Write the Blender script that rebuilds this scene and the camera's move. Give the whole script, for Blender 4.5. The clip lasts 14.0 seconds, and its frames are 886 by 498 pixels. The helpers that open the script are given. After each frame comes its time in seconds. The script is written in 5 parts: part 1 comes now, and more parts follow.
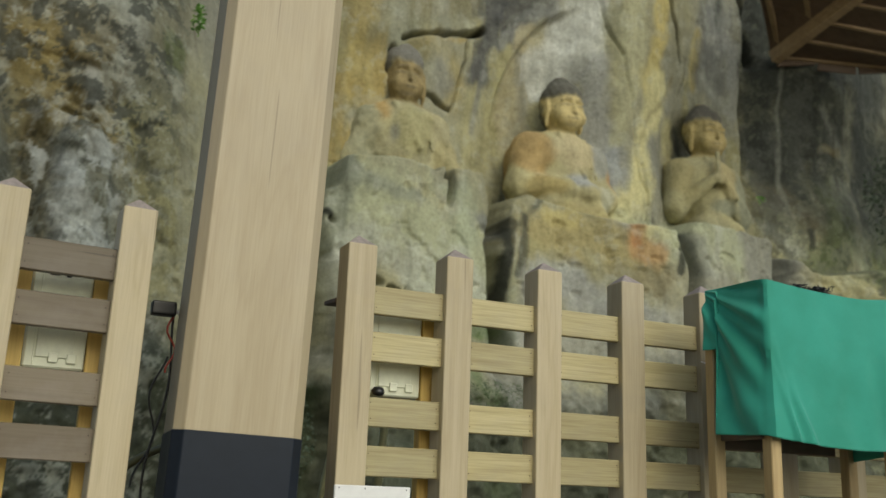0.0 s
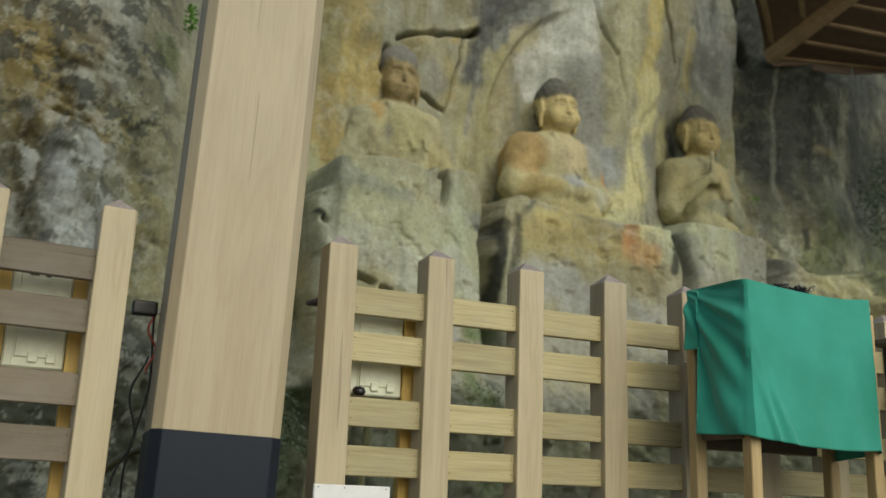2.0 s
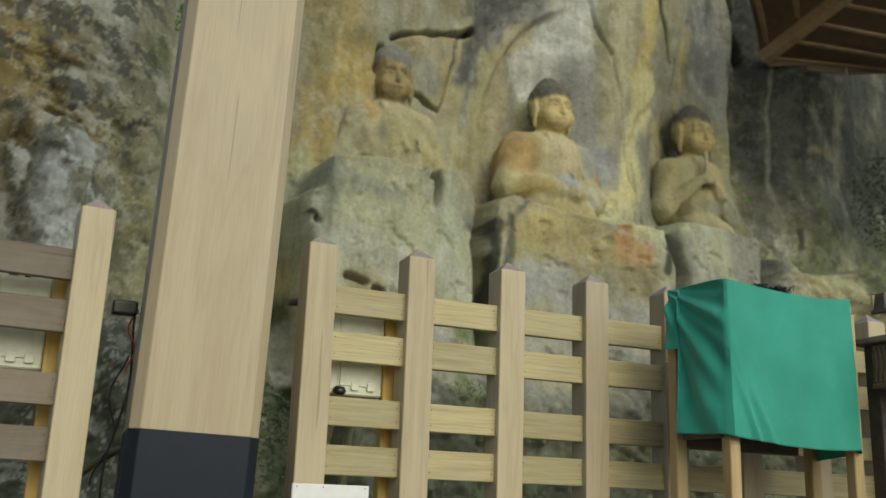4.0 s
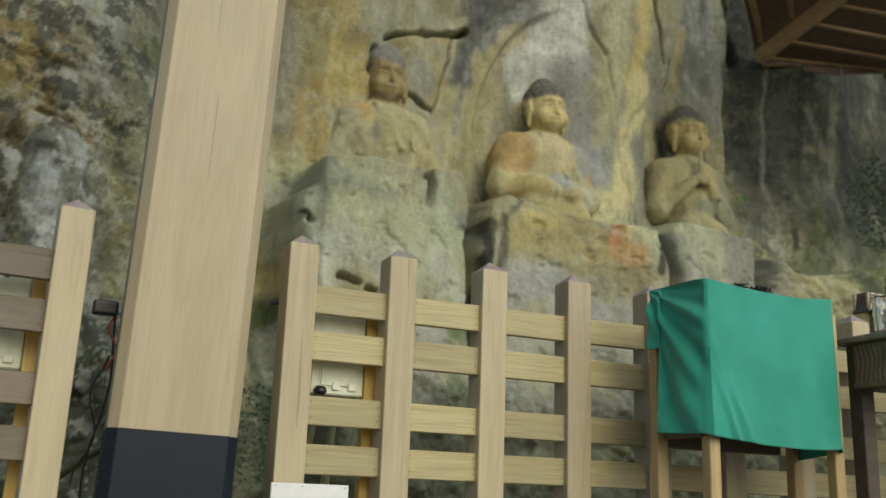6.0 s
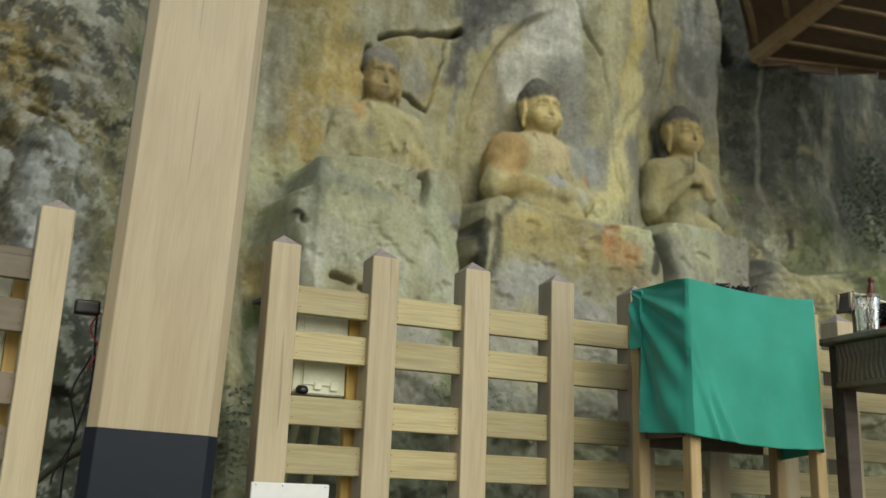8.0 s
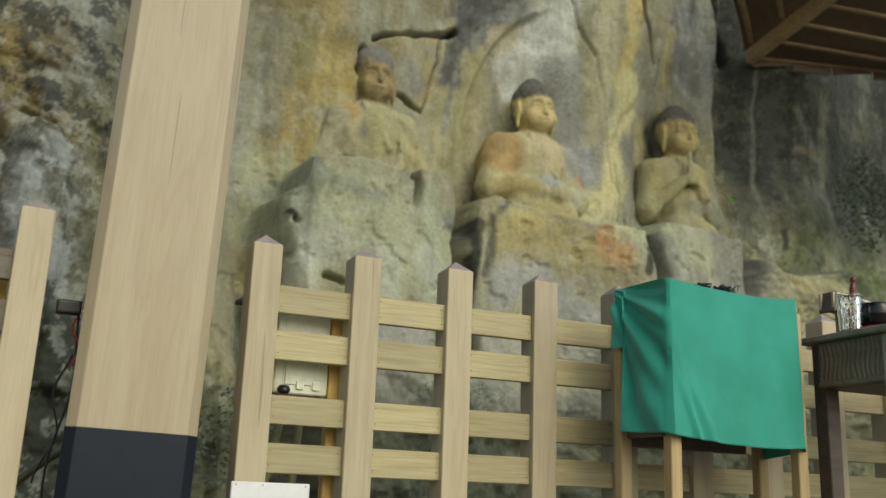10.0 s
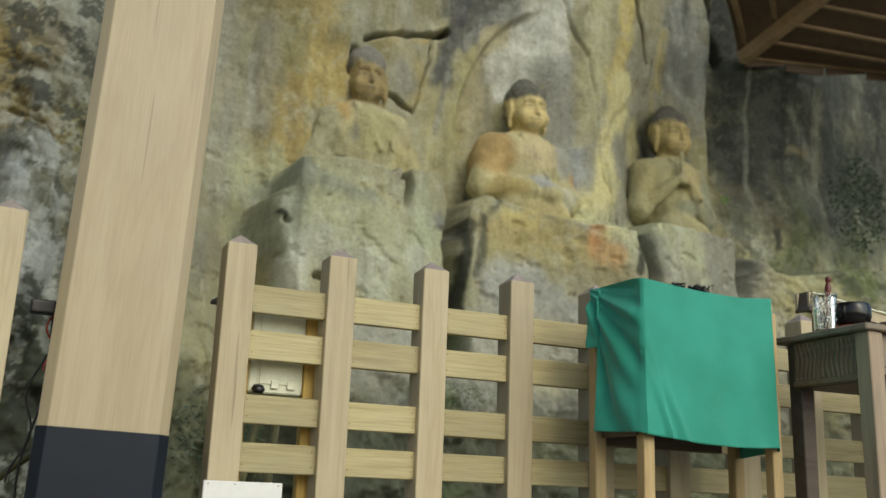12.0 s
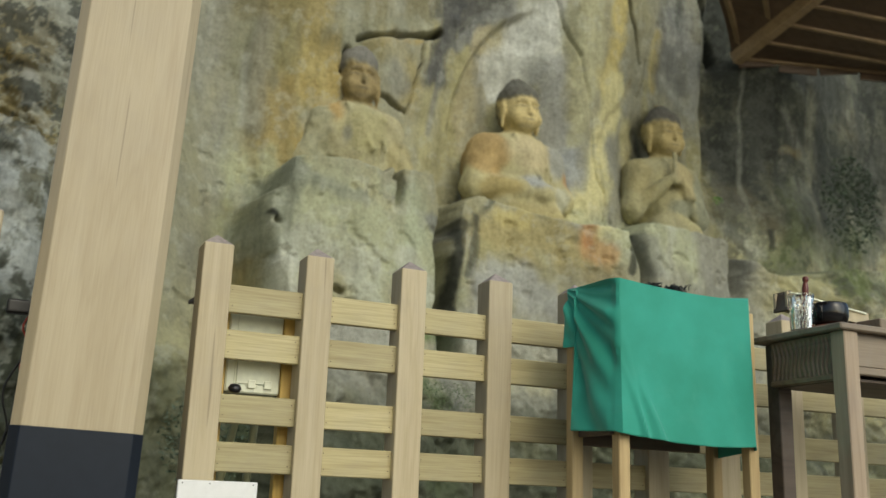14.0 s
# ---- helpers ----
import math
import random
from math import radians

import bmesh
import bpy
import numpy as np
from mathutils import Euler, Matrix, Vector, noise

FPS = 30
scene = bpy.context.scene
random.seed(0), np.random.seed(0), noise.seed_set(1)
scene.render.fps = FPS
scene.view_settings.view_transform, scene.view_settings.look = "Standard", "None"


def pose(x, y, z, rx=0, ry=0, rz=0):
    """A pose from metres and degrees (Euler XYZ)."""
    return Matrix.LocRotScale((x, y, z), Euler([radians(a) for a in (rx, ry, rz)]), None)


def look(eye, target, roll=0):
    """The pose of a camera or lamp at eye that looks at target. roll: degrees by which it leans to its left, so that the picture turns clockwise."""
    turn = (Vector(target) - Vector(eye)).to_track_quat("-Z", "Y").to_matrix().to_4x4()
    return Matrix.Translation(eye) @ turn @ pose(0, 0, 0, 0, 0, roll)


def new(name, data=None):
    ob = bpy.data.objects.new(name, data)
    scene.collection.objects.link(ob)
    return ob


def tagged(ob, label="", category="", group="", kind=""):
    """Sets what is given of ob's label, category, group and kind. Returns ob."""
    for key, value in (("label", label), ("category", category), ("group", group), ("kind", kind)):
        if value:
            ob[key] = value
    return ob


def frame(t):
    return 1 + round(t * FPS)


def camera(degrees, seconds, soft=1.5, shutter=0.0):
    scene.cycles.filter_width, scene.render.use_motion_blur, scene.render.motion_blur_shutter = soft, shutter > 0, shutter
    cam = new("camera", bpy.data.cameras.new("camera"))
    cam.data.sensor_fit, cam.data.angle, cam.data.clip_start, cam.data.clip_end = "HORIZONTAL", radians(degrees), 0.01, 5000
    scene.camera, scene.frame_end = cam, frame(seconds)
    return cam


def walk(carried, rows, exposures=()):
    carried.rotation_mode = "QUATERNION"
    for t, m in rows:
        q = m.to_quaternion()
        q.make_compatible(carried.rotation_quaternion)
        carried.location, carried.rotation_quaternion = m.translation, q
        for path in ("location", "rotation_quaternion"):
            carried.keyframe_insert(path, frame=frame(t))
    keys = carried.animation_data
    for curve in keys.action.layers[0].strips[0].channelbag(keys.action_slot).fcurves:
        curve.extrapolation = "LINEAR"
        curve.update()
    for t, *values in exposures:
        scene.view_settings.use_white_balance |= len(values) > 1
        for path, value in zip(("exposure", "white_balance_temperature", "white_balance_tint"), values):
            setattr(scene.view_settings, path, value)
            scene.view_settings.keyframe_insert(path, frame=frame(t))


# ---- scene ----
cam = camera(48.49, 14.0)
# a slider: one straight run, its place along the run at each time
START, RUN = Vector((-1.1755, -3.3459, 0.2941)), Vector((0.4699, -0.2785, -0.0033))
SLIDE = [
    (0.0, 0.0000), (0.5, 0.0181), (1.0, 0.0518),
    (1.5, 0.0983), (2.0, 0.1306), (2.5, 0.1713),
    (3.0, 0.2084), (5.5, 0.3616), (6.0, 0.3998),
    (6.5, 0.4202), (7.0, 0.4477), (7.5, 0.4927),
    (8.0, 0.5269), (10.5, 0.6976), (11.0, 0.7444),
    (11.5, 0.7844), (12.0, 0.8347), (12.5, 0.8866),
    (13.0, 0.9197), (13.5, 0.9587), (14.0, 1.0000),
]
walk(cam, [(t, pose(*(START + s * RUN), 104.306 + 0.068 * s, -2.035 + 0.048 * s, -24.636 - 0.059 * s)) for t, s in SLIDE],
     exposures=[(0.0, -0.47), (3.0, -0.46), (6.0, -0.43), (8.0, -0.41), (11.0, -0.33), (14.0, -0.30)])
cam.data.dof.use_dof = True
cam.data.dof.focus_distance = 3.9
cam.data.dof.aperture_fstop = 2.6

# ---- daylight: overcast, from the open side in front of the cliff ----
world = bpy.data.worlds.new("overcast_sky")
scene.world = world
world.use_nodes = True
wn = world.node_tree
wn.nodes.clear()
sky = wn.nodes.new("ShaderNodeTexSky")
sky.sky_type, sky.sun_disc = "NISHITA", False
sky.sun_elevation, sky.sun_rotation = radians(34), radians(175)
sky.dust_density, sky.ozone_density = 4.0, 0.6
backg = wn.nodes.new("ShaderNodeBackground")
backg.inputs["Strength"].default_value = 0.17
wout = wn.nodes.new("ShaderNodeOutputWorld")
leafy = wn.nodes.new("ShaderNodeMix")  # light filtered by the trees round the place
leafy.data_type, leafy.blend_type = "RGBA", "MULTIPLY"
leafy.inputs[0].default_value = 1.0
leafy.inputs[7].default_value = (0.91, 1.0, 1.0, 1)
wn.links.new(sky.outputs[0], leafy.inputs[6])
wn.links.new(leafy.outputs[2], backg.inputs["Color"])
wn.links.new(backg.outputs[0], wout.inputs["Surface"])

sun_data = bpy.data.lights.new("sun", "SUN")
sun_data.energy, sun_data.angle, sun_data.color = 1.05, radians(65), (0.89, 0.99, 1.03)
sun = new("sun", sun_data)
sun.matrix_world = look((4.5, -8.5, 5.2), (0, 0, 0))

# ---- materials ----
def material(name):
    m = bpy.data.materials.new(name)
    m.use_nodes = True
    t = m.node_tree
    return m, t, t.nodes["Principled BSDF"]


def node(t, kind, **values):
    n = t.nodes.new(kind)
    for key, value in values.items():
        n.inputs[key.replace("_", " ")].default_value = value
    return n


def coords(t, scale=(1, 1, 1), which="Object"):
    tex = t.nodes.new("ShaderNodeTexCoord")
    mp = node(t, "ShaderNodeMapping", Scale=scale)
    t.links.new(tex.outputs[which], mp.inputs["Vector"])
    return mp.outputs[0]


def ramp(t, fac, stops):
    r = t.nodes.new("ShaderNodeValToRGB")
    el = r.color_ramp.elements
    while len(el) < len(stops):
        el.new(0.5)
    for e, (p, c) in zip(el, stops):
        e.position, e.color = p, (*c, 1) if len(c) == 3 else c
    t.links.new(fac, r.inputs["Fac"])
    return r.outputs["Color"]


def mix(t, mode, fac, a, b):
    n = t.nodes.new("ShaderNodeMix")
    n.data_type, n.blend_type = "RGBA", mode
    for sock, val in ((n.inputs[0], fac), (n.inputs[6], a), (n.inputs[7], b)):
        if hasattr(val, "links"):
            t.links.new(val, sock)
        else:
            sock.default_value = val if not isinstance(val, tuple) else (*val, 1)
    return n.outputs[2]


def noise_tex(t, vec, scale, detail=5.0, rough=0.6, distort=0.0):
    n = node(t, "ShaderNodeTexNoise", Scale=scale, Detail=detail, Roughness=rough, Distortion=distort)
    t.links.new(vec, n.inputs["Vector"])
    return n.outputs["Fac"]


def bump(t, bsdf, height, strength, distance):
    b = node(t, "ShaderNodeBump", Strength=strength, Distance=distance)
    t.links.new(height, b.inputs["Height"])
    t.links.new(b.outputs[0], bsdf.inputs["Normal"])


def wood(name, light, dark, axis="Z", rough=0.55, wear=0.25, spread=0.22, grey=(0.30, 0.27, 0.24), grain=0.25):
    """Sawn timber with its grain along one local axis; each piece differs a little."""
    m, t, b = material(name)
    info = t.nodes.new("ShaderNodeObjectInfo")
    tex = t.nodes.new("ShaderNodeTexCoord")
    shift = t.nodes.new("ShaderNodeVectorMath")
    shift.operation = "MULTIPLY_ADD"
    comb = t.nodes.new("ShaderNodeCombineXYZ")
    for i in range(3):
        t.links.new(info.outputs["Random"], comb.inputs[i])
    t.links.new(comb.outputs[0], shift.inputs[0])
    shift.inputs[1].default_value = (13.1, 7.7, 19.3)
    t.links.new(tex.outputs["Object"], shift.inputs[2])
    s = {"X": (0.09, 1, 1), "Z": (1, 1, 0.09), "Y": (1, 0.09, 1)}[axis]
    mp = node(t, "ShaderNodeMapping", Scale=s)
    t.links.new(shift.outputs[0], mp.inputs["Vector"])
    broad = noise_tex(t, mp.outputs[0], 9.0, 3.0, 0.5, 0.8)
    rings = t.nodes.new("ShaderNodeMath")
    rings.operation = "PINGPONG"
    mul = t.nodes.new("ShaderNodeMath")
    mul.operation = "MULTIPLY"
    mul.inputs[1].default_value = 7.0
    t.links.new(broad, mul.inputs[0])
    t.links.new(mul.outputs[0], rings.inputs[0])
    rings.inputs[1].default_value = 1.0
    thin = node(t, "ShaderNodeMapping", Scale=tuple(0.3 if v != 1 else 1 for v in s))
    t.links.new(mp.outputs[0], thin.inputs["Vector"])
    fine = noise_tex(t, thin.outputs[0], 170.0, 3.0, 0.65)
    split = ramp(t, noise_tex(t, thin.outputs[0], 34.0, 2.0, 0.5), [(0.705, (0, 0, 0)), (0.725, (0.5, 0.5, 0.5))])
    col = ramp(t, rings.outputs[0], [(0.0, light), (0.7, tuple(l * 0.72 + d * 0.28 for l, d in zip(light, dark))), (1.0, tuple(l * 0.45 + d * 0.55 for l, d in zip(light, dark)))])
    col = mix(t, "MULTIPLY", grain, col, ramp(t, fine, [(0.3, (0.55, 0.5, 0.42)), (0.6, (1, 1, 1))]))
    col = mix(t, "MIX", split, col, tuple(d * 0.45 for d in dark))
    weather = noise_tex(t, coords(t, (1, 1, 1)), 3.3, 5.0, 0.65)
    wfac = ramp(t, weather, [(0.48, (0, 0, 0)), (0.75, (wear, wear, wear))])
    col = mix(t, "MIX", wfac, col, grey)
    tone = t.nodes.new("ShaderNodeMapRange")
    tone.inputs["To Min"].default_value, tone.inputs["To Max"].default_value = 1 - spread, 1 + spread * 0.4
    t.links.new(info.outputs["Random"], tone.inputs["Value"])
    hsv = node(t, "ShaderNodeHueSaturation")
    t.links.new(tone.outputs[0], hsv.inputs["Value"])
    t.links.new(col, hsv.inputs["Color"])
    t.links.new(hsv.outputs[0], b.inputs["Base Color"])
    b.inputs["Roughness"].default_value = rough
    bump(t, b, fine, 0.25, 0.002)
    return m


def plain(name, colour, rough=0.6, metal=0.0, speck=0.12, scale=40.0, relief=0.1):
    """A painted or moulded surface with faint blotches and grain."""
    m, t, b = material(name)
    vec = coords(t)
    n1 = noise_tex(t, vec, scale, 5.0, 0.65)
    n2 = noise_tex(t, vec, scale / 9, 3.0, 0.5)
    lo, hi = 1 - speck, 1 + speck * 0.5
    col = mix(t, "MULTIPLY", 1.0, colour, ramp(t, n1, [(0.3, (lo, lo, lo)), (0.7, (hi, hi, hi))]))
    col = mix(t, "MULTIPLY", 1.0, col, ramp(t, n2, [(0.3, (lo, lo, lo)), (0.7, (1, 1, 1))]))
    t.links.new(col, b.inputs["Base Color"])
    t.links.new(ramp(t, n2, [(0.2, (rough * 0.8,) * 3), (0.8, (min(1, rough * 1.2),) * 3)]), b.inputs["Roughness"])
    b.inputs["Metallic"].default_value = metal
    bump(t, b, n1, relief, 0.002)
    return m


def stone(name):
    """Weathered tuff: its large stains and painted shade come with the mesh, streaks, pits, lichen and grain from here.
    """
    m, t, b = material(name)
    at = t.nodes.new("ShaderNodeAttribute")
    at.attribute_name = "stone_tint"
    vec = coords(t)
    run = noise_tex(t, coords(t, (1, 1, 0.22)), 7.0, 6.0, 0.62, 0.5)
    mid = noise_tex(t, vec, 5.0, 8.0, 0.62, 0.5)
    small = noise_tex(t, vec, 26.0, 8.0, 0.72)
    col = mix(t, "MULTIPLY", 0.36, at.outputs["Color"], ramp(t, mid, [(0.28, (0.55, 0.55, 0.53)), (0.47, (0.95, 0.95, 0.93)), (0.70, (1.22, 1.22, 1.2))]))
    col = mix(t, "MULTIPLY", 0.42, col, ramp(t, run, [(0.30, (0.55, 0.54, 0.50)), (0.50, (1.0, 1.0, 1.0)), (0.72, (1.25, 1.25, 1.22))]))
    col = mix(t, "MULTIPLY", 0.40, col, ramp(t, small, [(0.34, (0.42, 0.42, 0.40)), (0.52, (0.98, 0.98, 0.97)), (0.66, (1.3, 1.3, 1.28))]))
    lich = ramp(t, noise_tex(t, vec, 13.0, 6.0, 0.75, 0.4), [(0.62, (0, 0, 0)), (0.70, (0.5, 0.5, 0.5))])
    col = mix(t, "MIX", lich, col, mix(t, "MIX", 0.20, at.outputs["Color"], (0.60, 0.60, 0.52)))
    spots = t.nodes.new("ShaderNodeTexVoronoi")
    spots.inputs["Scale"].default_value = 9.0
    t.links.new(vec, spots.inputs["Vector"])
    col = mix(t, "MULTIPLY", 0.5, col, ramp(t, spots.outputs["Distance"], [(0.06, (0.45, 0.45, 0.42)), (0.12, (1, 1, 1))]))
    t.links.new(col, b.inputs["Base Color"])
    b.inputs["Roughness"].default_value = 0.92
    b.inputs["Specular IOR Level"].default_value = 0.2
    total = t.nodes.new("ShaderNodeMath")
    total.operation = "ADD"
    t.links.new(mid, total.inputs[0])
    t.links.new(small, total.inputs[1])
    bump(t, b, total.outputs[0], 0.5, 0.025)
    return m


WOOD_POST = wood("pale_cedar_upright", (0.52, 0.44, 0.285), (0.41, 0.33, 0.19), "Z", wear=0.25, spread=0.14)
WOOD_RAIL = wood("pale_cedar_rail", (0.51, 0.445, 0.235), (0.36, 0.29, 0.13), "X", wear=0.3, grain=0.55)
WOOD_PILLAR = wood("smooth_cypress", (0.45, 0.375, 0.242), (0.365, 0.29, 0.172), "Z", rough=0.45, wear=0.14, spread=0.05, grain=0.2)
# weathered rails of the left fence, colour lowered to stand for shade
WOOD_SHADED_RAIL = wood("weathered_shaded_cedar_rail", (0.185, 0.15, 0.10), (0.12, 0.09, 0.055), "X", wear=0.4)
WOOD_END = plain("grey_end_grain", (0.34, 0.29, 0.27), 0.8, 0.0, 0.25, 60.0, 0.2)
WOOD_YELLOW = wood("yellow_pine", (0.78, 0.54, 0.15), (0.55, 0.34, 0.08), "Z", wear=0.1)
WOOD_STAND = wood("honey_pine_upright", (0.55, 0.41, 0.20), (0.36, 0.24, 0.10), "Z", wear=0.2)
WOOD_TABLE = wood("weathered_table_upright", (0.40, 0.31, 0.215), (0.22, 0.155, 0.10), "Z", wear=0.4)
WOOD_TABLE_X = wood("weathered_table_board", (0.30, 0.24, 0.17), (0.14, 0.10, 0.065), "X", wear=0.6)
WOOD_APRON = wood("grey_brown_carved_board", (0.25, 0.18, 0.105), (0.11, 0.075, 0.042), "X", wear=0.3)
WOOD_ROOF = wood("brown_board", (0.15, 0.095, 0.058), (0.075, 0.045, 0.026), "X", wear=0.3, grey=(0.10, 0.075, 0.05))
WOOD_RAFTER = wood("brown_rafter", (0.42, 0.30, 0.17), (0.22, 0.14, 0.075), "X", wear=0.3, grey=(0.2, 0.15, 0.1))
# dark brown wood; under the offering table it stands for shade
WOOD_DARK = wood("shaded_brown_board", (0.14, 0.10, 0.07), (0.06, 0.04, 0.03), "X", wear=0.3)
METAL_BASE = plain("dark_blue_grey_sheet", (0.014, 0.020, 0.031), 0.42, 0.15, 0.12, 18.0, 0.05)
METAL_BASE.node_tree.nodes["Principled BSDF"].inputs["Specular IOR Level"].default_value = 0.22
CREAM = plain("cream_paint", (0.82, 0.84, 0.66), 0.5, 0.0, 0.1, 25.0, 0.05)
WHITE = plain("white_board", (0.78, 0.78, 0.76), 0.45, 0.0, 0.06, 30.0, 0.03)
BLACK = plain("black_plastic", (0.012, 0.012, 0.013), 0.35, 0.0, 0.1, 60.0, 0.05)
DARK_INK = plain("dark_ink", (0.03, 0.03, 0.035), 0.7)
CABLE = plain("black_cable", (0.02, 0.02, 0.02), 0.55)
CABLE_RED = plain("red_cable", (0.35, 0.05, 0.03), 0.5)
ROCK = stone("weathered_tuff")
NAIL = plain("rusty_iron", (0.07, 0.05, 0.035), 0.7, 0.5)

# ---- builders ----
def part(name, bm, mat, parent=None, label="", smooth=False, at=None):
    """Links a bmesh as one mesh object, under a thing or a part where one is given."""
    me = bpy.data.meshes.new(name)
    bm.to_mesh(me)
    bm.free()
    me.materials.append(mat)
    if smooth:
        me.polygons.foreach_set("use_smooth", [True] * len(me.polygons))
    ob = new(name, me)
    if parent is not None:
        ob.parent = parent
    if at is not None:
        ob.matrix_local = at
    if label:
        ob["label"] = label
    return ob


def thing(name, label, category, at=None, group="", kind=""):
    """An Empty at a thing's base, that will carry its parts."""
    ob = new(name)
    ob.empty_display_size = 0.1
    if at is not None:
        ob.matrix_world = at
    return tagged(ob, label, category, group, kind)


def block(sx, sy, sz, bev=0.004, base=False, seg=1):
    """A block of that size about its centre, or standing on z = 0, with eased edges."""
    bm = bmesh.new()
    bmesh.ops.create_cube(bm, size=1)
    bmesh.ops.scale(bm, vec=(sx, sy, sz), verts=bm.verts)
    if base:
        bmesh.ops.translate(bm, vec=(0, 0, sz / 2), verts=bm.verts)
    if bev:
        bmesh.ops.bevel(bm, geom=bm.edges[:], offset=bev, segments=seg, affect="EDGES", profile=0.6)
    return bm


def lathe(profile, steps=40):
    """A turned shape from (radius, height) pairs."""
    bm = bmesh.new()
    vs = [bm.verts.new((r, 0, z)) for r, z in profile]
    es = [bm.edges.new((a, b)) for a, b in zip(vs, vs[1:])]
    bmesh.ops.spin(bm, geom=vs + es, axis=(0, 0, 1), cent=(0, 0, 0), angle=math.tau, steps=steps, use_duplicate=False)
    bmesh.ops.remove_doubles(bm, verts=bm.verts, dist=1e-5)
    bmesh.ops.recalc_face_normals(bm, faces=bm.faces)
    return bm


def tube(points, radius, sides=8):
    """A cable or stem along a run of points."""
    bm = bmesh.new()
    pts = [Vector(p) for p in points]
    rings = []
    for i, p in enumerate(pts):
        d = (pts[min(i + 1, len(pts) - 1)] - pts[max(i - 1, 0)]).normalized()
        a = d.orthogonal().normalized() if not rings else (rings[-1][1] - d * rings[-1][1].dot(d)).normalized()
        b = d.cross(a)
        r = radius(i / (len(pts) - 1)) if callable(radius) else radius
        rings.append(([bm.verts.new(p + r * (math.cos(k * math.tau / sides) * a + math.sin(k * math.tau / sides) * b)) for k in range(sides)], a))
    for (u, _), (w, _) in zip(rings, rings[1:]):
        for k in range(sides):
            bm.faces.new((u[k], u[(k + 1) % sides], w[(k + 1) % sides], w[k]))
    bm.faces.new(rings[0][0][::-1])
    bm.faces.new(rings[-1][0])
    return bm


def sag(a, b, drop, n=14, sway=0.0):
    a, b = Vector(a), Vector(b)
    out = []
    for i in range(n + 1):
        f = i / n
        p = a.lerp(b, f)
        p.z -= drop * 4 * f * (1 - f)
        p.x += sway * math.sin(f * 7.0) * f * (1 - f)
        out.append(p)
    return out


# ---- value noise on arrays ----
LATTICE = np.random.RandomState(7).rand(64, 64, 64)


def vnoise(x, y, z):
    xi, yi, zi = np.floor(x).astype(int), np.floor(y).astype(int), np.floor(z).astype(int)
    fx, fy, fz = x - xi, y - yi, z - zi
    fx, fy, fz = [f * f * (3 - 2 * f) for f in (fx, fy, fz)]
    out = 0
    for dx in (0, 1):
        for dy in (0, 1):
            for dz in (0, 1):
                wgt = (fx if dx else 1 - fx) * (fy if dy else 1 - fy) * (fz if dz else 1 - fz)
                out = out + wgt * LATTICE[(xi + dx) % 64, (yi + dy) % 64, (zi + dz) % 64]
    return out * 2 - 1


def fbm(x, y, z, octaves=5, gain=0.5):
    out, amp = 0, 1.0
    for k in range(octaves):
        out = out + amp * vnoise(x * 2 ** k + 17.3 * k, y * 2 ** k + 5.1 * k, z * 2 ** k + 9.7 * k)
        amp *= gain
    return out


def step(a, b, v):
    f = np.clip((v - a) / (b - a), 0, 1)
    return f * f * (3 - 2 * f)


def to_segment(X, Z, x0, z0, x1, z1):
    dx, dz = x1 - x0, z1 - z0
    f = np.clip(((X - x0) * dx + (Z - z0) * dz) / (dx * dx + dz * dz), 0, 1)
    return np.hypot(X - x0 - f * dx, Z - z0 - f * dz)


def coloured_mesh(name, verts, faces, colours, mat, smooth=True):
    me = bpy.data.meshes.new(name)
    me.from_pydata(verts, [], faces)
    att = me.color_attributes.new("stone_tint", "FLOAT_COLOR", "POINT")
    rgba = np.ones((len(verts), 4), np.float32)
    rgba[:, :3] = colours
    att.data.foreach_set("color", rgba.ravel())
    me.materials.append(mat)
    if smooth:
        me.polygons.foreach_set("use_smooth", [True] * len(me.polygons))
    me.update()
    return new(name, me)


# stone colours; DARK and DARK2 also stand for shade
GREY, PALE, WHITE_S, OCHRE = (0.240, 0.240, 0.198), (0.432, 0.444, 0.372), (0.600, 0.612, 0.552), (0.408, 0.312, 0.090)
OCHRE2, OCHREP, PALEY, SAND = (0.34, 0.265, 0.1), (0.50, 0.42, 0.17), (0.58, 0.54, 0.29), (0.36, 0.336, 0.18)
SAND2, SANDP, BUFF, RUST = (0.336, 0.312, 0.156), (0.432, 0.420, 0.264), (0.348, 0.300, 0.144), (0.432, 0.204, 0.084)
GREYG, GREENG, GREEN, SLATEG = (0.252, 0.252, 0.168), (0.37, 0.385, 0.25), (0.174, 0.204, 0.090), (0.240, 0.258, 0.198)
BLUE, PALEB, SLATE, UMBER = (0.31, 0.33, 0.33), (0.324, 0.330, 0.300), (0.20, 0.205, 0.185), (0.225, 0.190, 0.100)
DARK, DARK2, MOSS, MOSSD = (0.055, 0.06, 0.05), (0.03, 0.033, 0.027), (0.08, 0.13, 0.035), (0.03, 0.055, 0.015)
SOOT, BUFFP, GREENP, SLATED = (0.085, 0.087, 0.085), (0.42, 0.38, 0.24), (0.36, 0.39, 0.27), (0.10, 0.105, 0.09)


RAGGED = {}


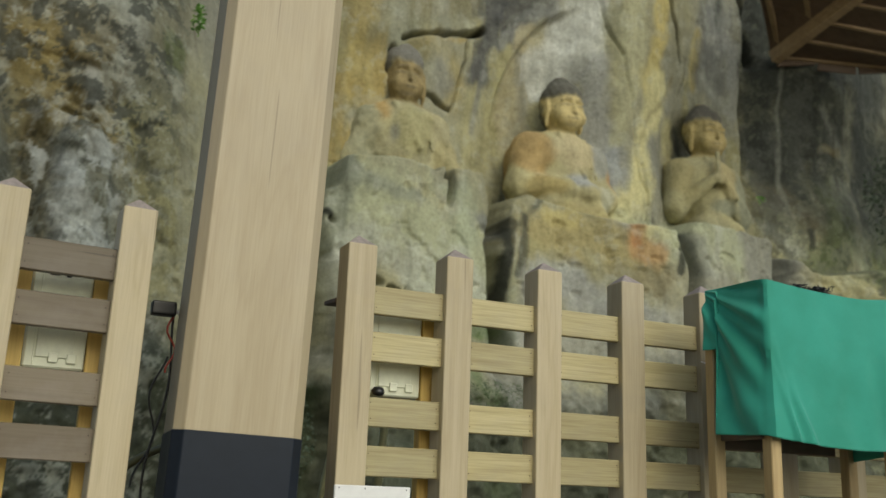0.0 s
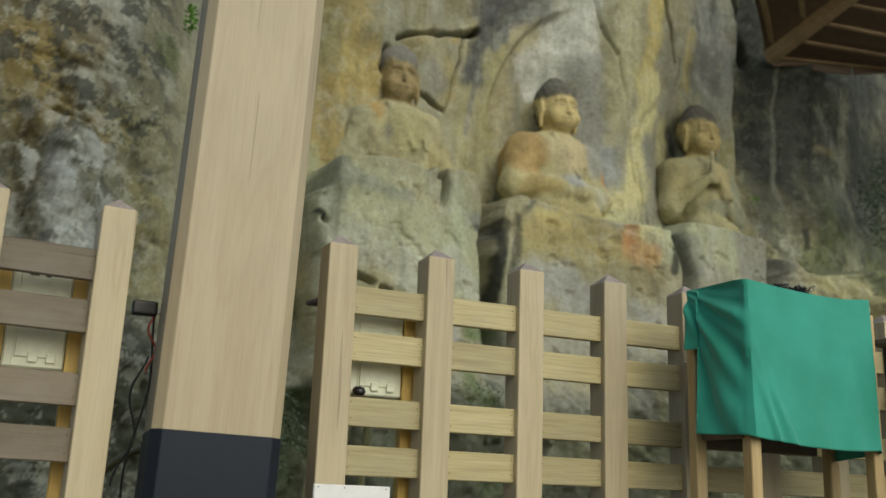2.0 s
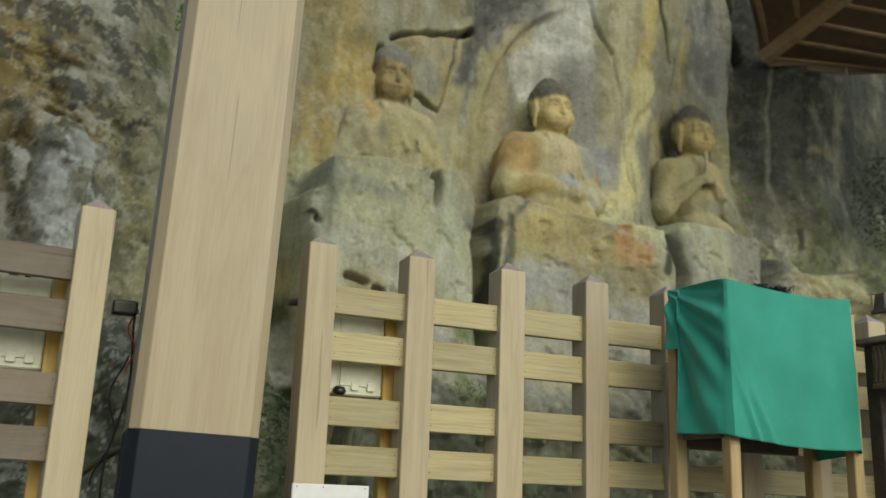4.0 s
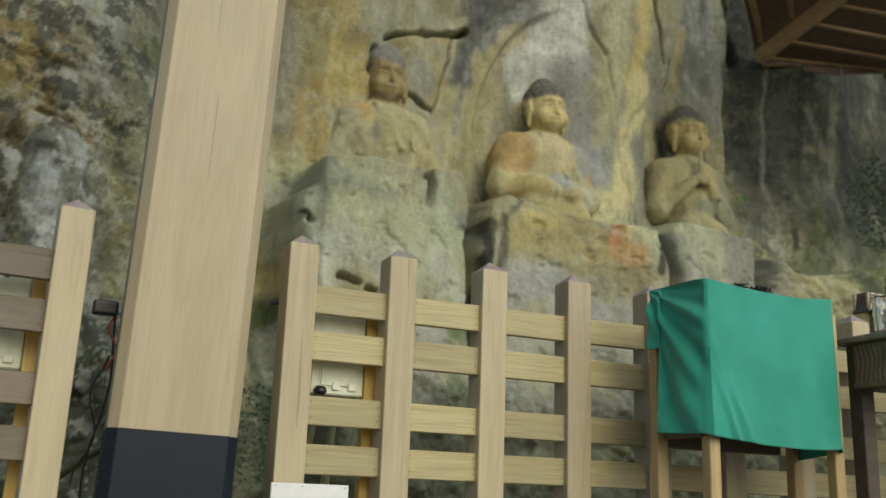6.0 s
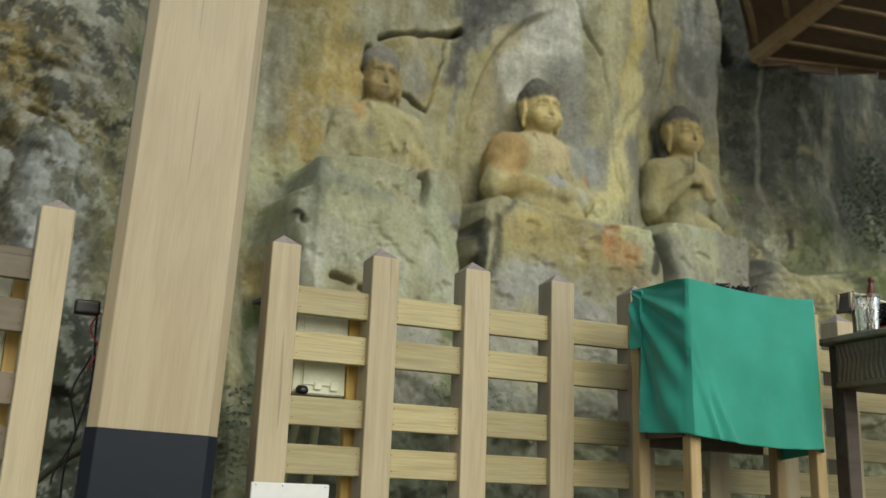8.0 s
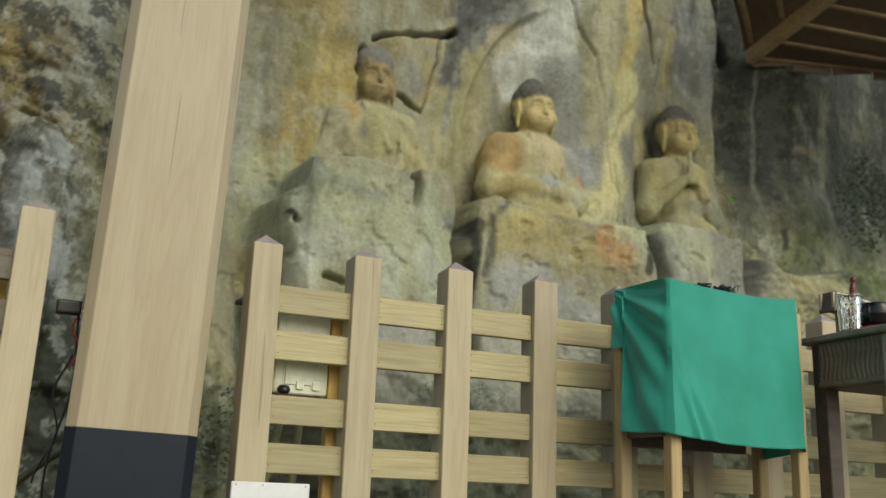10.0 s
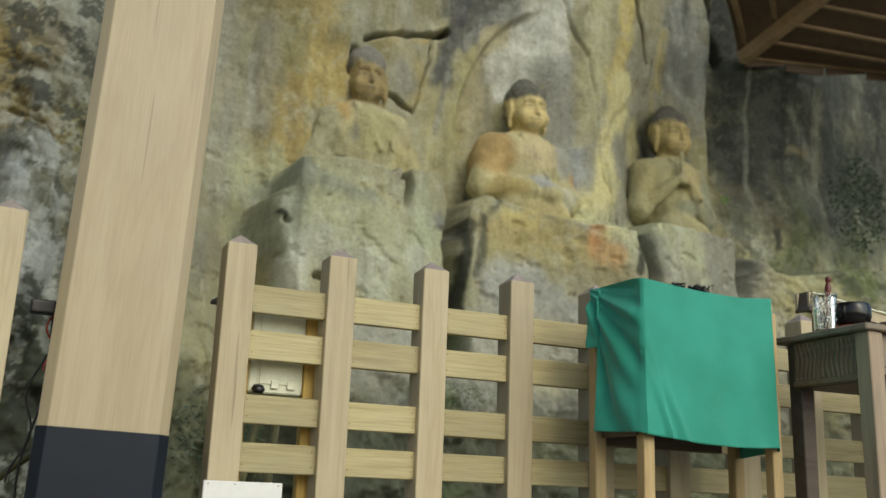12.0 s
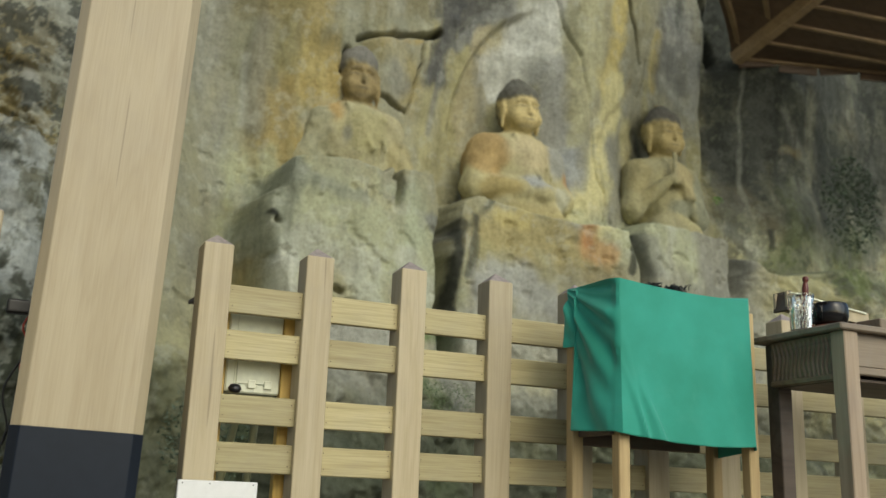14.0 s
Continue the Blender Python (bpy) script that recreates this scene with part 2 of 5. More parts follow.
def blotch(col, X, Z, x, z, rx, rz, tint, amount, turn=0.0):
    """A soft-edged patch of colour with a ragged outline."""
    key = (id(X), int(abs(x * 7 + z * 3)) % 3)
    if key not in RAGGED:
        RAGGED[key] = X, 0.42 * fbm(X * 1.9 + key[1] * 5.3, Z * 1.5, 0 * X + 3.0 + key[1], 5, 0.62)
    wob = RAGGED[key][1]
    c, s = math.cos(radians(turn)), math.sin(radians(turn))
    u, v = ((X - x) * c + (Z - z) * s) / rx, (-(X - x) * s + (Z - z) * c) / rz
    f = amount * (1 - step(0.55, 1.15, np.hypot(u, v) + wob))
    for k in range(3):
        col[..., k] = col[..., k] * (1 - f) + tint[k] * f


WARP = {}


def streak(col, X, Z, path, width, tint, amount, soft):
    """A band of colour that follows a path of places on the wall, frayed along the fall of the water."""
    if id(X) not in WARP:
        WARP[id(X)] = (X, X + 0.10 * fbm(X * 1.7, Z * 0.8, 0 * X + 2.0, 4), Z + 0.16 * fbm(X * 1.3, Z * 1.1, 0 * X + 8.0, 4),
                       0.30 * fbm(X * 5.5, Z * 0.8, 0 * X + 13.0, 4, 0.6) + 0.26 * fbm(X * 3.4, Z * 3.0, 0 * X + 23.0, 5, 0.65))
    _, XW, ZW, fray = WARP[id(X)]
    d = None
    for (x0, z0), (x1, z1) in zip(path, path[1:]):
        e = to_segment(XW, ZW, x0, z0, x1, z1)
        d = e if d is None else np.minimum(d, e)
    f = amount * (1 - step(1 - soft, 1 + soft * 0.7, d / width + fray))
    for k in range(3):
        col[..., k] = col[..., k] * (1 - f) + tint[k] * f


# ---- the cliff ----
def cliff_depth(X, Z):
    """How far back the rock face lies at each place of the wall."""
    left = 1 - step(-0.2, 1.9, X + 0.25 * (Z - 3))
    back = 7.15 - 2.0 * left + 0.25 * np.sin(X * 1.7 + 0.6) - 0.10 * (Z - 5) * (Z > 5)
    # the ledge on which the figures sit: three plinths and a slope of boulders
    top = np.interp(X, (1.3, 1.45, 1.53, 1.77, 1.82, 2.46, 2.82, 2.90, 3.46, 3.60, 3.86, 3.92, 4.19, 4.68, 5.26, 5.82, 6.11, 6.24, 7.3, 7.77, 8.5, 9.2, 10.5),
                    (2.6, 2.9, 3.31, 3.43, 3.75, 3.81, 3.73, 3.80, 3.85, 3.40, 3.30, 3.68, 3.84, 3.74, 3.56, 3.50, 3.52, 3.67, 3.83, 3.80, 3.45, 3.45, 3.7)) + 0.04 + 0.04 * fbm(X * 2.3, 0 * X + 2, 0 * X, 3)
    ledge = step(1.22, 1.72, X + 0.12 * (Z - 3) + 0.06 * fbm(Z * 1.6, 0 * X, 0 * X + 3, 3)) * (1.15 - 0.15 * step(8, 9, X))
    back = back - ledge * (1 - step(-0.10, 0.08, Z - top)) - 0.10 * np.maximum(0, top - Z) * (X > 1)
    # foot of the cliff: rougher, stepping forward
    foot = 1 - step(1.35, 1.75, Z + 0.18 * fbm(X * 1.1, 0 * X, 0 * X + 4, 3))
    back = back - 0.35 * foot
    # clefts between the plinths
    for x, z0, z1, wdt, dep in ((3.70, 1.7, 3.45, 0.10, 0.9), (6.12, 2.5, 3.5, 0.07, 0.5), (1.50, 2.2, 3.4, 0.10, 0.10), (8.05, 3.0, 3.9, 0.10, 0.45), (2.93, 3.4, 3.9, 0.035, 0.3)):
        d = np.abs(X - x - 0.10 * fbm(Z * 1.7, 0 * Z + x, 0 * Z, 3)) / wdt
        back = back + dep * np.exp(-d ** 2) * step(z0 - 0.2, z0 + 0.2, Z) * (1 - step(z1 - 0.2, z1 + 0.25, Z))
    # hollows carved round the three seated figures
    for x, z, r, zr, dep in ((2.75, 4.85, 0.95, 1.0, 0.12), (5.0, 4.9, 1.0, 1.25, 0.14), (7.3, 4.85, 0.85, 0.95, 0.16)):
        q = np.hypot((X - x) / r, (Z - z) / zr)
        back = back + dep * (1 - step(0.6, 1.05, q))
    # joints and cracks
    for x0, z0, x1, z1, wdt, dep in ((2.80, 5.72, 3.31, 6.01, 0.018, 0.45), (3.31, 6.01, 3.72, 6.15, 0.022, 0.6), (3.72, 6.15, 4.02, 6.30, 0.032, 0.7), (3.84, 6.13, 3.63, 5.09, 0.013, 0.14),
                                     (3.19, 5.2, 3.61, 5.09, 0.020, 0.35), (2.62, 5.33, 2.66, 5.56, 0.04, 0.4), (7.11, 6.46, 7.0, 5.9, 0.014, 0.08),
                                     (6.15, 4.60, 6.35, 4.10, 0.014, 0.06)):
        d = to_segment(X + 0.05 * fbm(X * 3, Z * 3, 0 * X, 3), Z + 0.05 * fbm(X * 3, Z * 3, 0 * X + 8, 3), x0, z0, x1, z1)
        back = back + dep * np.exp(-(d / wdt) ** 2)
    for x0, z0, x1, z1, wdt, dep in ((6.22, 4.72, 6.35, 3.78, 0.016, 0.06), (8.23, 7.8, 8.62, 6.9, 0.05, 0.35),
                                     (1.66, 3.05, 1.68, 3.02, 0.02, 0.16), (2.02, 2.46, 2.16, 2.40, 0.028, 0.22), (2.25, 2.36, 2.32, 2.33, 0.025, 0.2), (-1.0, 3.28, -0.7, 3.24, 0.03, 0.12)):
        d = to_segment(X + 0.04 * fbm(X * 3, Z * 3, 0 * X, 3), Z + 0.04 * fbm(X * 3, Z * 3, 0 * X + 8, 3), x0, z0, x1, z1)
        back = back + dep * np.exp(-(d / wdt) ** 2)
    # the edge of the vaulted niche round the middle figure, and the thin cracks beside it
    arch = np.hypot((X - 5.45) / 1.12, (Z - 5.15) / 1.62)
    back = back + 0.13 * (1 - step(0.96, 1.03, arch)) * step(4.2, 4.9, Z) * (1 - step(4.9, 5.5, X))
    for x0, z0, x1, z1, wdt, dep in ((5.54, 6.92, 5.68, 6.53, 0.016, 0.10), (5.68, 6.53, 5.89, 6.17, 0.016, 0.10), (5.89, 6.17, 6.05, 5.69, 0.014, 0.05), (6.67, 7.18, 6.85, 6.83, 0.022, 0.25), (6.85, 6.83, 6.97, 6.39, 0.018, 0.2),
                                     (6.05, 5.69, 6.15, 4.60, 0.014, 0.04), (3.30, 4.28, 2.95, 3.65, 0.022, 0.16)):
        d = to_segment(X + 0.03 * fbm(X * 3, Z * 3, 0 * X, 3), Z, x0, z0, x1, z1)
        back = back + dep * np.exp(-(d / wdt) ** 2)
    # the face steps back past the last figure
    back = back + 0.30 * step(8.26, 8.5, X + 0.03 * fbm(Z * 2, 0 * X, 0 * X + 5, 3)) * step(4.3, 5.2, Z)
    # a figure so worn that head, shoulders and robe only just show
    for x, z, rx, rz, dep in ((-0.78, 3.62, 0.21, 0.26, 0.11), (-0.78, 3.86, 0.26, 0.14, 0.08), (-0.76, 3.16, 0.42, 0.24, 0.10), (-0.78, 2.3, 0.30, 1.0, 0.28), (-0.46, 2.95, 0.14, 0.42, 0.07), (-1.10, 2.95, 0.14, 0.42, 0.07), (-1.55, 2.4, 0.25, 0.9, 0.3)):
        q = np.hypot((X - x) / rx, (Z - z) / rz) + 0.12 * fbm(X * 3, Z * 3, 0 * X + x, 3)
        back = back - dep * np.sqrt(np.clip(1 - q * q, 0, 1))
    # vertical flutes and general roughness
    rough = 0.11 * fbm(X * 0.8, Z * 0.32, 0 * X + 1.5, 3, 0.45) + 0.022 * fbm(X * 3.1, Z * 1.6, 0 * X + 6, 5, 0.6)
    rough = rough + (0.02 + 0.12 * foot) * (1 - np.abs(fbm(X * 2.2, Z * 2.6, 0 * X + 11, 4, 0.55))) - 0.05
    lump = (1 - step(3.0, 4.2, Z)) * step(7.6, 8.4, X) + foot + 0.6 * (1 - step(-0.3, 0.6, X))
    rough = rough + 0.11 * np.clip(lump, 0, 1) * fbm(X * 2.3 + 4, Z * 2.3, 0 * X + 21, 4, 0.55)
    pits = step(0.62, 0.85, fbm(X * 5.3, Z * 6.1, 0 * X + 37, 4, 0.6)) * (0.2 + 0.8 * (Z < 4.0))
    return back + rough + 0.035 * pits


def cliff_colour(X, Z):
    """Lichen, mineral runs and soot on the rock, and shade painted into its colour."""
    col = np.zeros(X.shape + (3,))
    base = np.clip(0.5 + 0.5 * fbm(X * 0.9, Z * 0.35, 0 * X + 31, 5, 0.6), 0, 1)
    for k in range(3):
        col[..., k] = GREY[k] * (1 - base) + SAND[k] * base
    streak(col, X, Z, ((-1.29, 4.22), (-1.16, 3.94)), 0.32, UMBER, 0.80, 0.6)
    streak(col, X, Z, ((-0.76, 4.38), (-0.68, 4.10)), 0.27, PALE, 0.90, 0.6)
    streak(col, X, Z, ((-1.10, 3.80), (-0.92, 2.97)), 0.35, OCHRE2, 0.85, 0.6)
    streak(col, X, Z, ((-0.71, 4.00), (-0.59, 3.41)), 0.24, UMBER, 0.80, 0.6)
    streak(col, X, Z, ((-0.75, 3.66), (-0.71, 3.52)), 0.07, WHITE_S, 0.60, 0.6)
    streak(col, X, Z, ((-0.45, 4.19), (-0.38, 3.50)), 0.13, GREY, 0.60, 0.6)
    streak(col, X, Z, ((-0.54, 3.39), (-0.37, 2.97)), 0.11, OCHRE2, 0.70, 0.6)
    streak(col, X, Z, ((-0.83, 2.93), (-0.79, 2.60), (-0.80, 2.09)), 0.20, PALE, 0.90, 0.6)
    streak(col, X, Z, ((-0.82, 2.74), (-0.78, 2.09)), 0.13, WHITE_S, 0.80, 0.6)
    streak(col, X, Z, ((-1.13, 3.08), (-1.01, 2.08)), 0.12, UMBER, 0.75, 0.6)
    streak(col, X, Z, ((-0.26, 3.39), (-0.06, 1.52)), 0.22, SAND2, 0.90, 0.6)
    streak(col, X, Z, ((-0.20, 3.73), (-0.17, 3.04)), 0.14, GREYG, 0.60, 0.6)
    streak(col, X, Z, ((-0.06, 4.52), (-0.07, 4.12)), 0.11, GREEN, 0.80, 0.6)
    streak(col, X, Z, ((-0.20, 2.15), (-0.11, 1.82)), 0.20, SANDP, 0.60, 0.6)
    # dark rock at the left foot, the deep shade there painted in
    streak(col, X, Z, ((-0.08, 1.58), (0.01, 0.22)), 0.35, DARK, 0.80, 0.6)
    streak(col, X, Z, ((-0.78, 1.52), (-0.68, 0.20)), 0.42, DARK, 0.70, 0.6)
    streak(col, X, Z, ((-0.07, 1.73), (-0.07, 1.40)), 0.20, GREY, 0.70, 0.6)
    streak(col, X, Z, ((1.52, 5.99), (1.62, 4.23)), 0.23, GREYG, 0.80, 0.6)
    streak(col, X, Z, ((1.54, 5.14), (1.56, 4.37)), 0.06, PALE, 0.70, 0.9)
    streak(col, X, Z, ((1.79, 5.99), (1.75, 4.58), (1.71, 3.89)), 0.18, UMBER, 0.50, 0.6)
    streak(col, X, Z, ((2.14, 5.96), (2.32, 5.46), (2.26, 4.87)), 0.32, OCHRE, 0.60, 0.6)
    streak(col, X, Z, ((2.09, 4.99), (1.92, 4.17), (1.79, 3.64)), 0.22, OCHRE2, 0.75, 0.6)
    streak(col, X, Z, ((1.88, 5.99), (1.96, 5.17)), 0.15, SAND2, 0.60, 0.6)
    streak(col, X, Z, ((2.56, 6.13), (2.63, 5.71)), 0.27, GREYG, 0.70, 0.6)
    streak(col, X, Z, ((2.41, 4.69), (2.12, 4.20), (1.77, 3.42)), 0.17, OCHRE2, 0.90, 0.6)
    streak(col, X, Z, ((2.45, 5.67), (2.52, 5.07)), 0.10, OCHRE2, 0.70, 0.6)
    streak(col, X, Z, ((1.64, 3.69), (1.49, 2.83)), 0.19, SAND2, 0.80, 0.6)
    streak(col, X, Z, ((1.45, 2.79), (1.48, 2.08)), 0.16, UMBER, 0.60, 0.6)
    streak(col, X, Z, ((1.78, 3.69), (1.57, 2.51)), 0.14, OCHRE2, 0.60, 0.6)
    streak(col, X, Z, ((2.87, 6.00), (3.81, 6.51)), 0.22, GREYG, 0.80, 0.6)
    streak(col, X, Z, ((3.27, 5.76), (3.62, 5.28)), 0.22, BUFF, 0.80, 0.6)
    streak(col, X, Z, ((3.34, 5.51), (3.45, 5.30)), 0.13, SLATE, 0.70, 0.6)
    streak(col, X, Z, ((2.93, 5.68), (3.72, 5.99)), 0.06, OCHRE2, 0.70, 0.6)
    streak(col, X, Z, ((4.05, 5.89), (3.96, 4.39)), 0.15, SAND, 0.80, 0.6)
    streak(col, X, Z, ((1.53, 5.85), (2.55, 6.04), (3.80, 6.58)), 0.22, UMBER, 0.45, 0.6)
    streak(col, X, Z, ((2.56, 5.98), (2.83, 5.78)), 0.28, GREYG, 0.50, 0.6)
    streak(col, X, Z, ((1.68, 5.57), (1.69, 4.43)), 0.14, GREY, 0.50, 0.6)
    streak(col, X, Z, ((4.19, 6.78), (4.16, 6.07), (4.09, 5.58)), 0.31, SOOT, 0.95, 0.4)
    streak(col, X, Z, ((4.62, 6.86), (4.56, 6.61)), 0.39, SOOT, 0.90, 0.5)
    streak(col, X, Z, ((4.84, 6.79), (4.53, 6.48), (4.29, 6.09)), 0.11, SLATE, 0.90, 0.6)
    streak(col, X, Z, ((4.14, 5.60), (4.05, 4.88)), 0.07, SLATE, 0.70, 0.6)
    streak(col, X, Z, ((4.45, 5.96), (4.47, 5.36), (4.27, 4.47)), 0.26, SAND, 0.90, 0.4)
    streak(col, X, Z, ((4.85, 6.37), (4.68, 5.89), (4.70, 4.98)), 0.23, BUFFP, 0.90, 0.4)
    streak(col, X, Z, ((4.75, 6.20), (4.84, 5.14)), 0.06, SLATE, 0.50, 0.9)
    streak(col, X, Z, ((5.11, 6.53), (4.97, 6.14), (5.02, 5.55)), 0.17, WHITE_S, 0.90, 0.4)
    streak(col, X, Z, ((5.34, 6.83), (5.29, 6.12)), 0.33, WHITE_S, 0.85, 0.6)
    streak(col, X, Z, ((5.51, 6.03), (5.71, 5.22), (5.83, 4.58)), 0.26, PALEB, 0.90, 0.6)
    streak(col, X, Z, ((5.76, 6.68), (5.90, 6.22)), 0.16, GREYG, 0.70, 0.6)
    streak(col, X, Z, ((5.84, 4.74), (5.97, 4.05), (5.37, 3.41)), 0.19, BLUE, 0.80, 0.6)
    streak(col, X, Z, ((5.72, 4.34), (5.79, 3.87)), 0.07, WHITE_S, 0.50, 0.9)
    streak(col, X, Z, ((5.71, 4.66), (5.75, 4.41)), 0.06, RUST, 0.50, 0.9)
    streak(col, X, Z, ((6.08, 6.82), (6.10, 5.87)), 0.22, SANDP, 0.85, 0.6)
    streak(col, X, Z, ((6.46, 7.09), (6.53, 6.40), (6.34, 5.85)), 0.19, OCHREP, 0.90, 0.6)
    streak(col, X, Z, ((6.46, 5.88), (6.28, 5.11), (6.23, 4.39), (5.61, 3.36)), 0.21, PALEY, 0.95, 0.6)
    streak(col, X, Z, ((6.03, 5.78), (5.97, 4.98)), 0.12, SANDP, 0.80, 0.6)
    streak(col, X, Z, ((6.86, 5.33), (7.07, 4.66)), 0.19, PALEY, 0.70, 0.6)
    # shadow left of the praying figure's head, painted on the rock
    streak(col, X, Z, ((7.10, 5.50), (7.34, 5.16)), 0.10, DARK, 0.70, 0.6)
    streak(col, X, Z, ((6.78, 5.99), (6.36, 5.53), (6.23, 4.95)), 0.04, UMBER, 0.50, 0.9)
    streak(col, X, Z, ((7.37, 6.96), (7.30, 6.18)), 0.14, OCHREP, 0.70, 0.6)
    streak(col, X, Z, ((7.84, 7.31), (7.83, 6.35)), 0.44, SLATE, 0.90, 0.6)
    streak(col, X, Z, ((7.93, 7.69), (7.90, 7.29)), 0.14, DARK, 0.70, 0.8)
    streak(col, X, Z, ((8.17, 6.95), (8.20, 6.00)), 0.16, PALEB, 0.70, 0.6)
    streak(col, X, Z, ((7.63, 6.37), (8.01, 6.13)), 0.10, PALE, 0.50, 0.9)
    streak(col, X, Z, ((7.08, 6.09), (7.30, 5.62)), 0.08, SAND2, 0.60, 0.6)
    # dark wall under the neighbouring roof: stains with the roof's shade painted in
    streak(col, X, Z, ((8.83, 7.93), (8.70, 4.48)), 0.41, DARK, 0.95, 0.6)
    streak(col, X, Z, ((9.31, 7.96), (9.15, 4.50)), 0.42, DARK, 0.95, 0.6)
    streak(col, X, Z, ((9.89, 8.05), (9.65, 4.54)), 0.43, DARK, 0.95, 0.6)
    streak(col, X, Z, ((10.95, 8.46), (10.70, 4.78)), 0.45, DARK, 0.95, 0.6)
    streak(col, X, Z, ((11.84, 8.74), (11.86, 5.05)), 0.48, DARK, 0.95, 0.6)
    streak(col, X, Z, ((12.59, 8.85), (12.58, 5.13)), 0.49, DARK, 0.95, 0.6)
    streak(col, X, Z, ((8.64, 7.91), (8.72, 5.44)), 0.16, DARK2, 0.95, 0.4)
    streak(col, X, Z, ((9.05, 6.87), (8.91, 4.49)), 0.03, PALE, 0.30, 0.9)
    streak(col, X, Z, ((9.67, 6.28), (9.89, 5.70), (10.18, 5.40)), 0.08, GREY, 0.50, 0.9)
    streak(col, X, Z, ((9.66, 5.64), (9.93, 5.57)), 0.06, OCHRE2, 0.50, 0.9)
    streak(col, X, Z, ((9.43, 6.79), (10.73, 6.93)), 0.13, SLATED, 0.70, 0.6)
    streak(col, X, Z, ((9.32, 5.91), (9.24, 5.00)), 0.11, SLATED, 0.70, 0.9)
    streak(col, X, Z, ((10.73, 6.33), (11.41, 6.28)), 0.10, OCHRE2, 0.40, 0.9)
    streak(col, X, Z, ((11.28, 6.73), (11.81, 6.37)), 0.14, GREY, 0.50, 0.9)
    streak(col, X, Z, ((8.21, 5.47), (8.59, 4.86), (8.70, 4.48)), 0.23, SAND2, 0.75, 0.6)
    streak(col, X, Z, ((8.66, 5.35), (8.69, 4.68)), 0.09, GREYG, 0.70, 0.6)
    streak(col, X, Z, ((8.83, 4.31), (9.05, 3.90), (9.36, 3.67)), 0.35, GREENG, 0.85, 0.6)
    streak(col, X, Z, ((8.60, 4.30), (9.01, 3.94)), 0.12, PALE, 0.75, 0.9)
    streak(col, X, Z, ((8.84, 4.88), (9.21, 4.41)), 0.23, UMBER, 0.60, 0.6)
    streak(col, X, Z, ((9.70, 4.84), (9.66, 3.93)), 0.27, GREEN, 0.85, 0.6)
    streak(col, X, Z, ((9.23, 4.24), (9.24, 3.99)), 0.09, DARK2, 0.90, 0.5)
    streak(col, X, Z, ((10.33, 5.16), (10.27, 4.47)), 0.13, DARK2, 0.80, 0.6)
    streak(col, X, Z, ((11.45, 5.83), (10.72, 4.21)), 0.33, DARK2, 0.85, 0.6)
    streak(col, X, Z, ((9.36, 3.67), (9.70, 3.41)), 0.34, GREEN, 0.80, 0.6)
    streak(col, X, Z, ((9.78, 4.11), (10.14, 3.83)), 0.11, GREENG, 0.80, 0.6)
    streak(col, X, Z, ((9.91, 5.07), (10.11, 4.97)), 0.11, GREY, 0.60, 0.6)
    streak(col, X, Z, ((11.51, 4.57), (10.32, 3.61)), 0.37, GREEN, 0.70, 0.6)
    streak(col, X, Z, ((6.12, 3.45), (6.80, 3.40)), 0.42, GREENG, 0.90, 0.6)
    streak(col, X, Z, ((6.20, 3.30), (6.27, 2.97)), 0.11, SLATE, 0.60, 0.6)
    streak(col, X, Z, ((6.54, 3.57), (6.42, 2.91)), 0.08, PALE, 0.40, 0.6)
    # shade inside the right-hand cleft, painted dark
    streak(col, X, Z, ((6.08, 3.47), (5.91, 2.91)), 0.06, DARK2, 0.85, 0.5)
    streak(col, X, Z, ((6.86, 3.99), (7.18, 4.19)), 0.10, GREEN, 0.50, 0.6)
    # more of that painted roof shade, farther right
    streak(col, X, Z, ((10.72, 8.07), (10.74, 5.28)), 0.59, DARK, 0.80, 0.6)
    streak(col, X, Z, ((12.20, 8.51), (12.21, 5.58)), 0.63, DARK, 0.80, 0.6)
    streak(col, X, Z, ((9.05, 6.87), (8.91, 4.49)), 0.03, PALE, 0.30, 0.9)
    streak(col, X, Z, ((9.67, 6.28), (9.89, 5.70), (10.18, 5.40)), 0.08, GREY, 0.50, 0.9)
    streak(col, X, Z, ((9.66, 5.64), (9.93, 5.57)), 0.06, OCHRE2, 0.50, 0.9)
    streak(col, X, Z, ((9.44, 3.67), (9.69, 3.33)), 0.39, MOSSD, 0.50, 0.6)
    streak(col, X, Z, ((9.66, 4.18), (11.34, 4.35)), 0.28, GREEN, 0.60, 0.6)
    streak(col, X, Z, ((2.06, 3.38), (2.55, 2.89), (3.12, 2.69)), 0.70, GREENG, 0.90, 0.6)
    streak(col, X, Z, ((1.78, 3.53), (1.68, 2.74)), 0.20, SLATEG, 0.80, 0.6)
    streak(col, X, Z, ((1.94, 3.55), (2.54, 3.44)), 0.12, SLATEG, 0.70, 0.6)
    streak(col, X, Z, ((2.09, 2.72), (2.44, 2.46)), 0.26, PALE, 0.60, 0.6)
    streak(col, X, Z, ((3.07, 3.59), (3.10, 3.01)), 0.24, GREENP, 0.80, 0.6)
    streak(col, X, Z, ((2.95, 2.71), (3.29, 2.42)), 0.18, PALE, 0.60, 0.6)
    streak(col, X, Z, ((1.84, 2.51), (1.86, 1.98)), 0.08, WHITE_S, 0.40, 0.9)
    streak(col, X, Z, ((2.47, 3.63), (2.84, 3.39)), 0.08, SANDP, 0.60, 0.6)
    streak(col, X, Z, ((3.41, 3.27), (3.82, 3.26)), 0.13, SLATE, 0.80, 0.6)
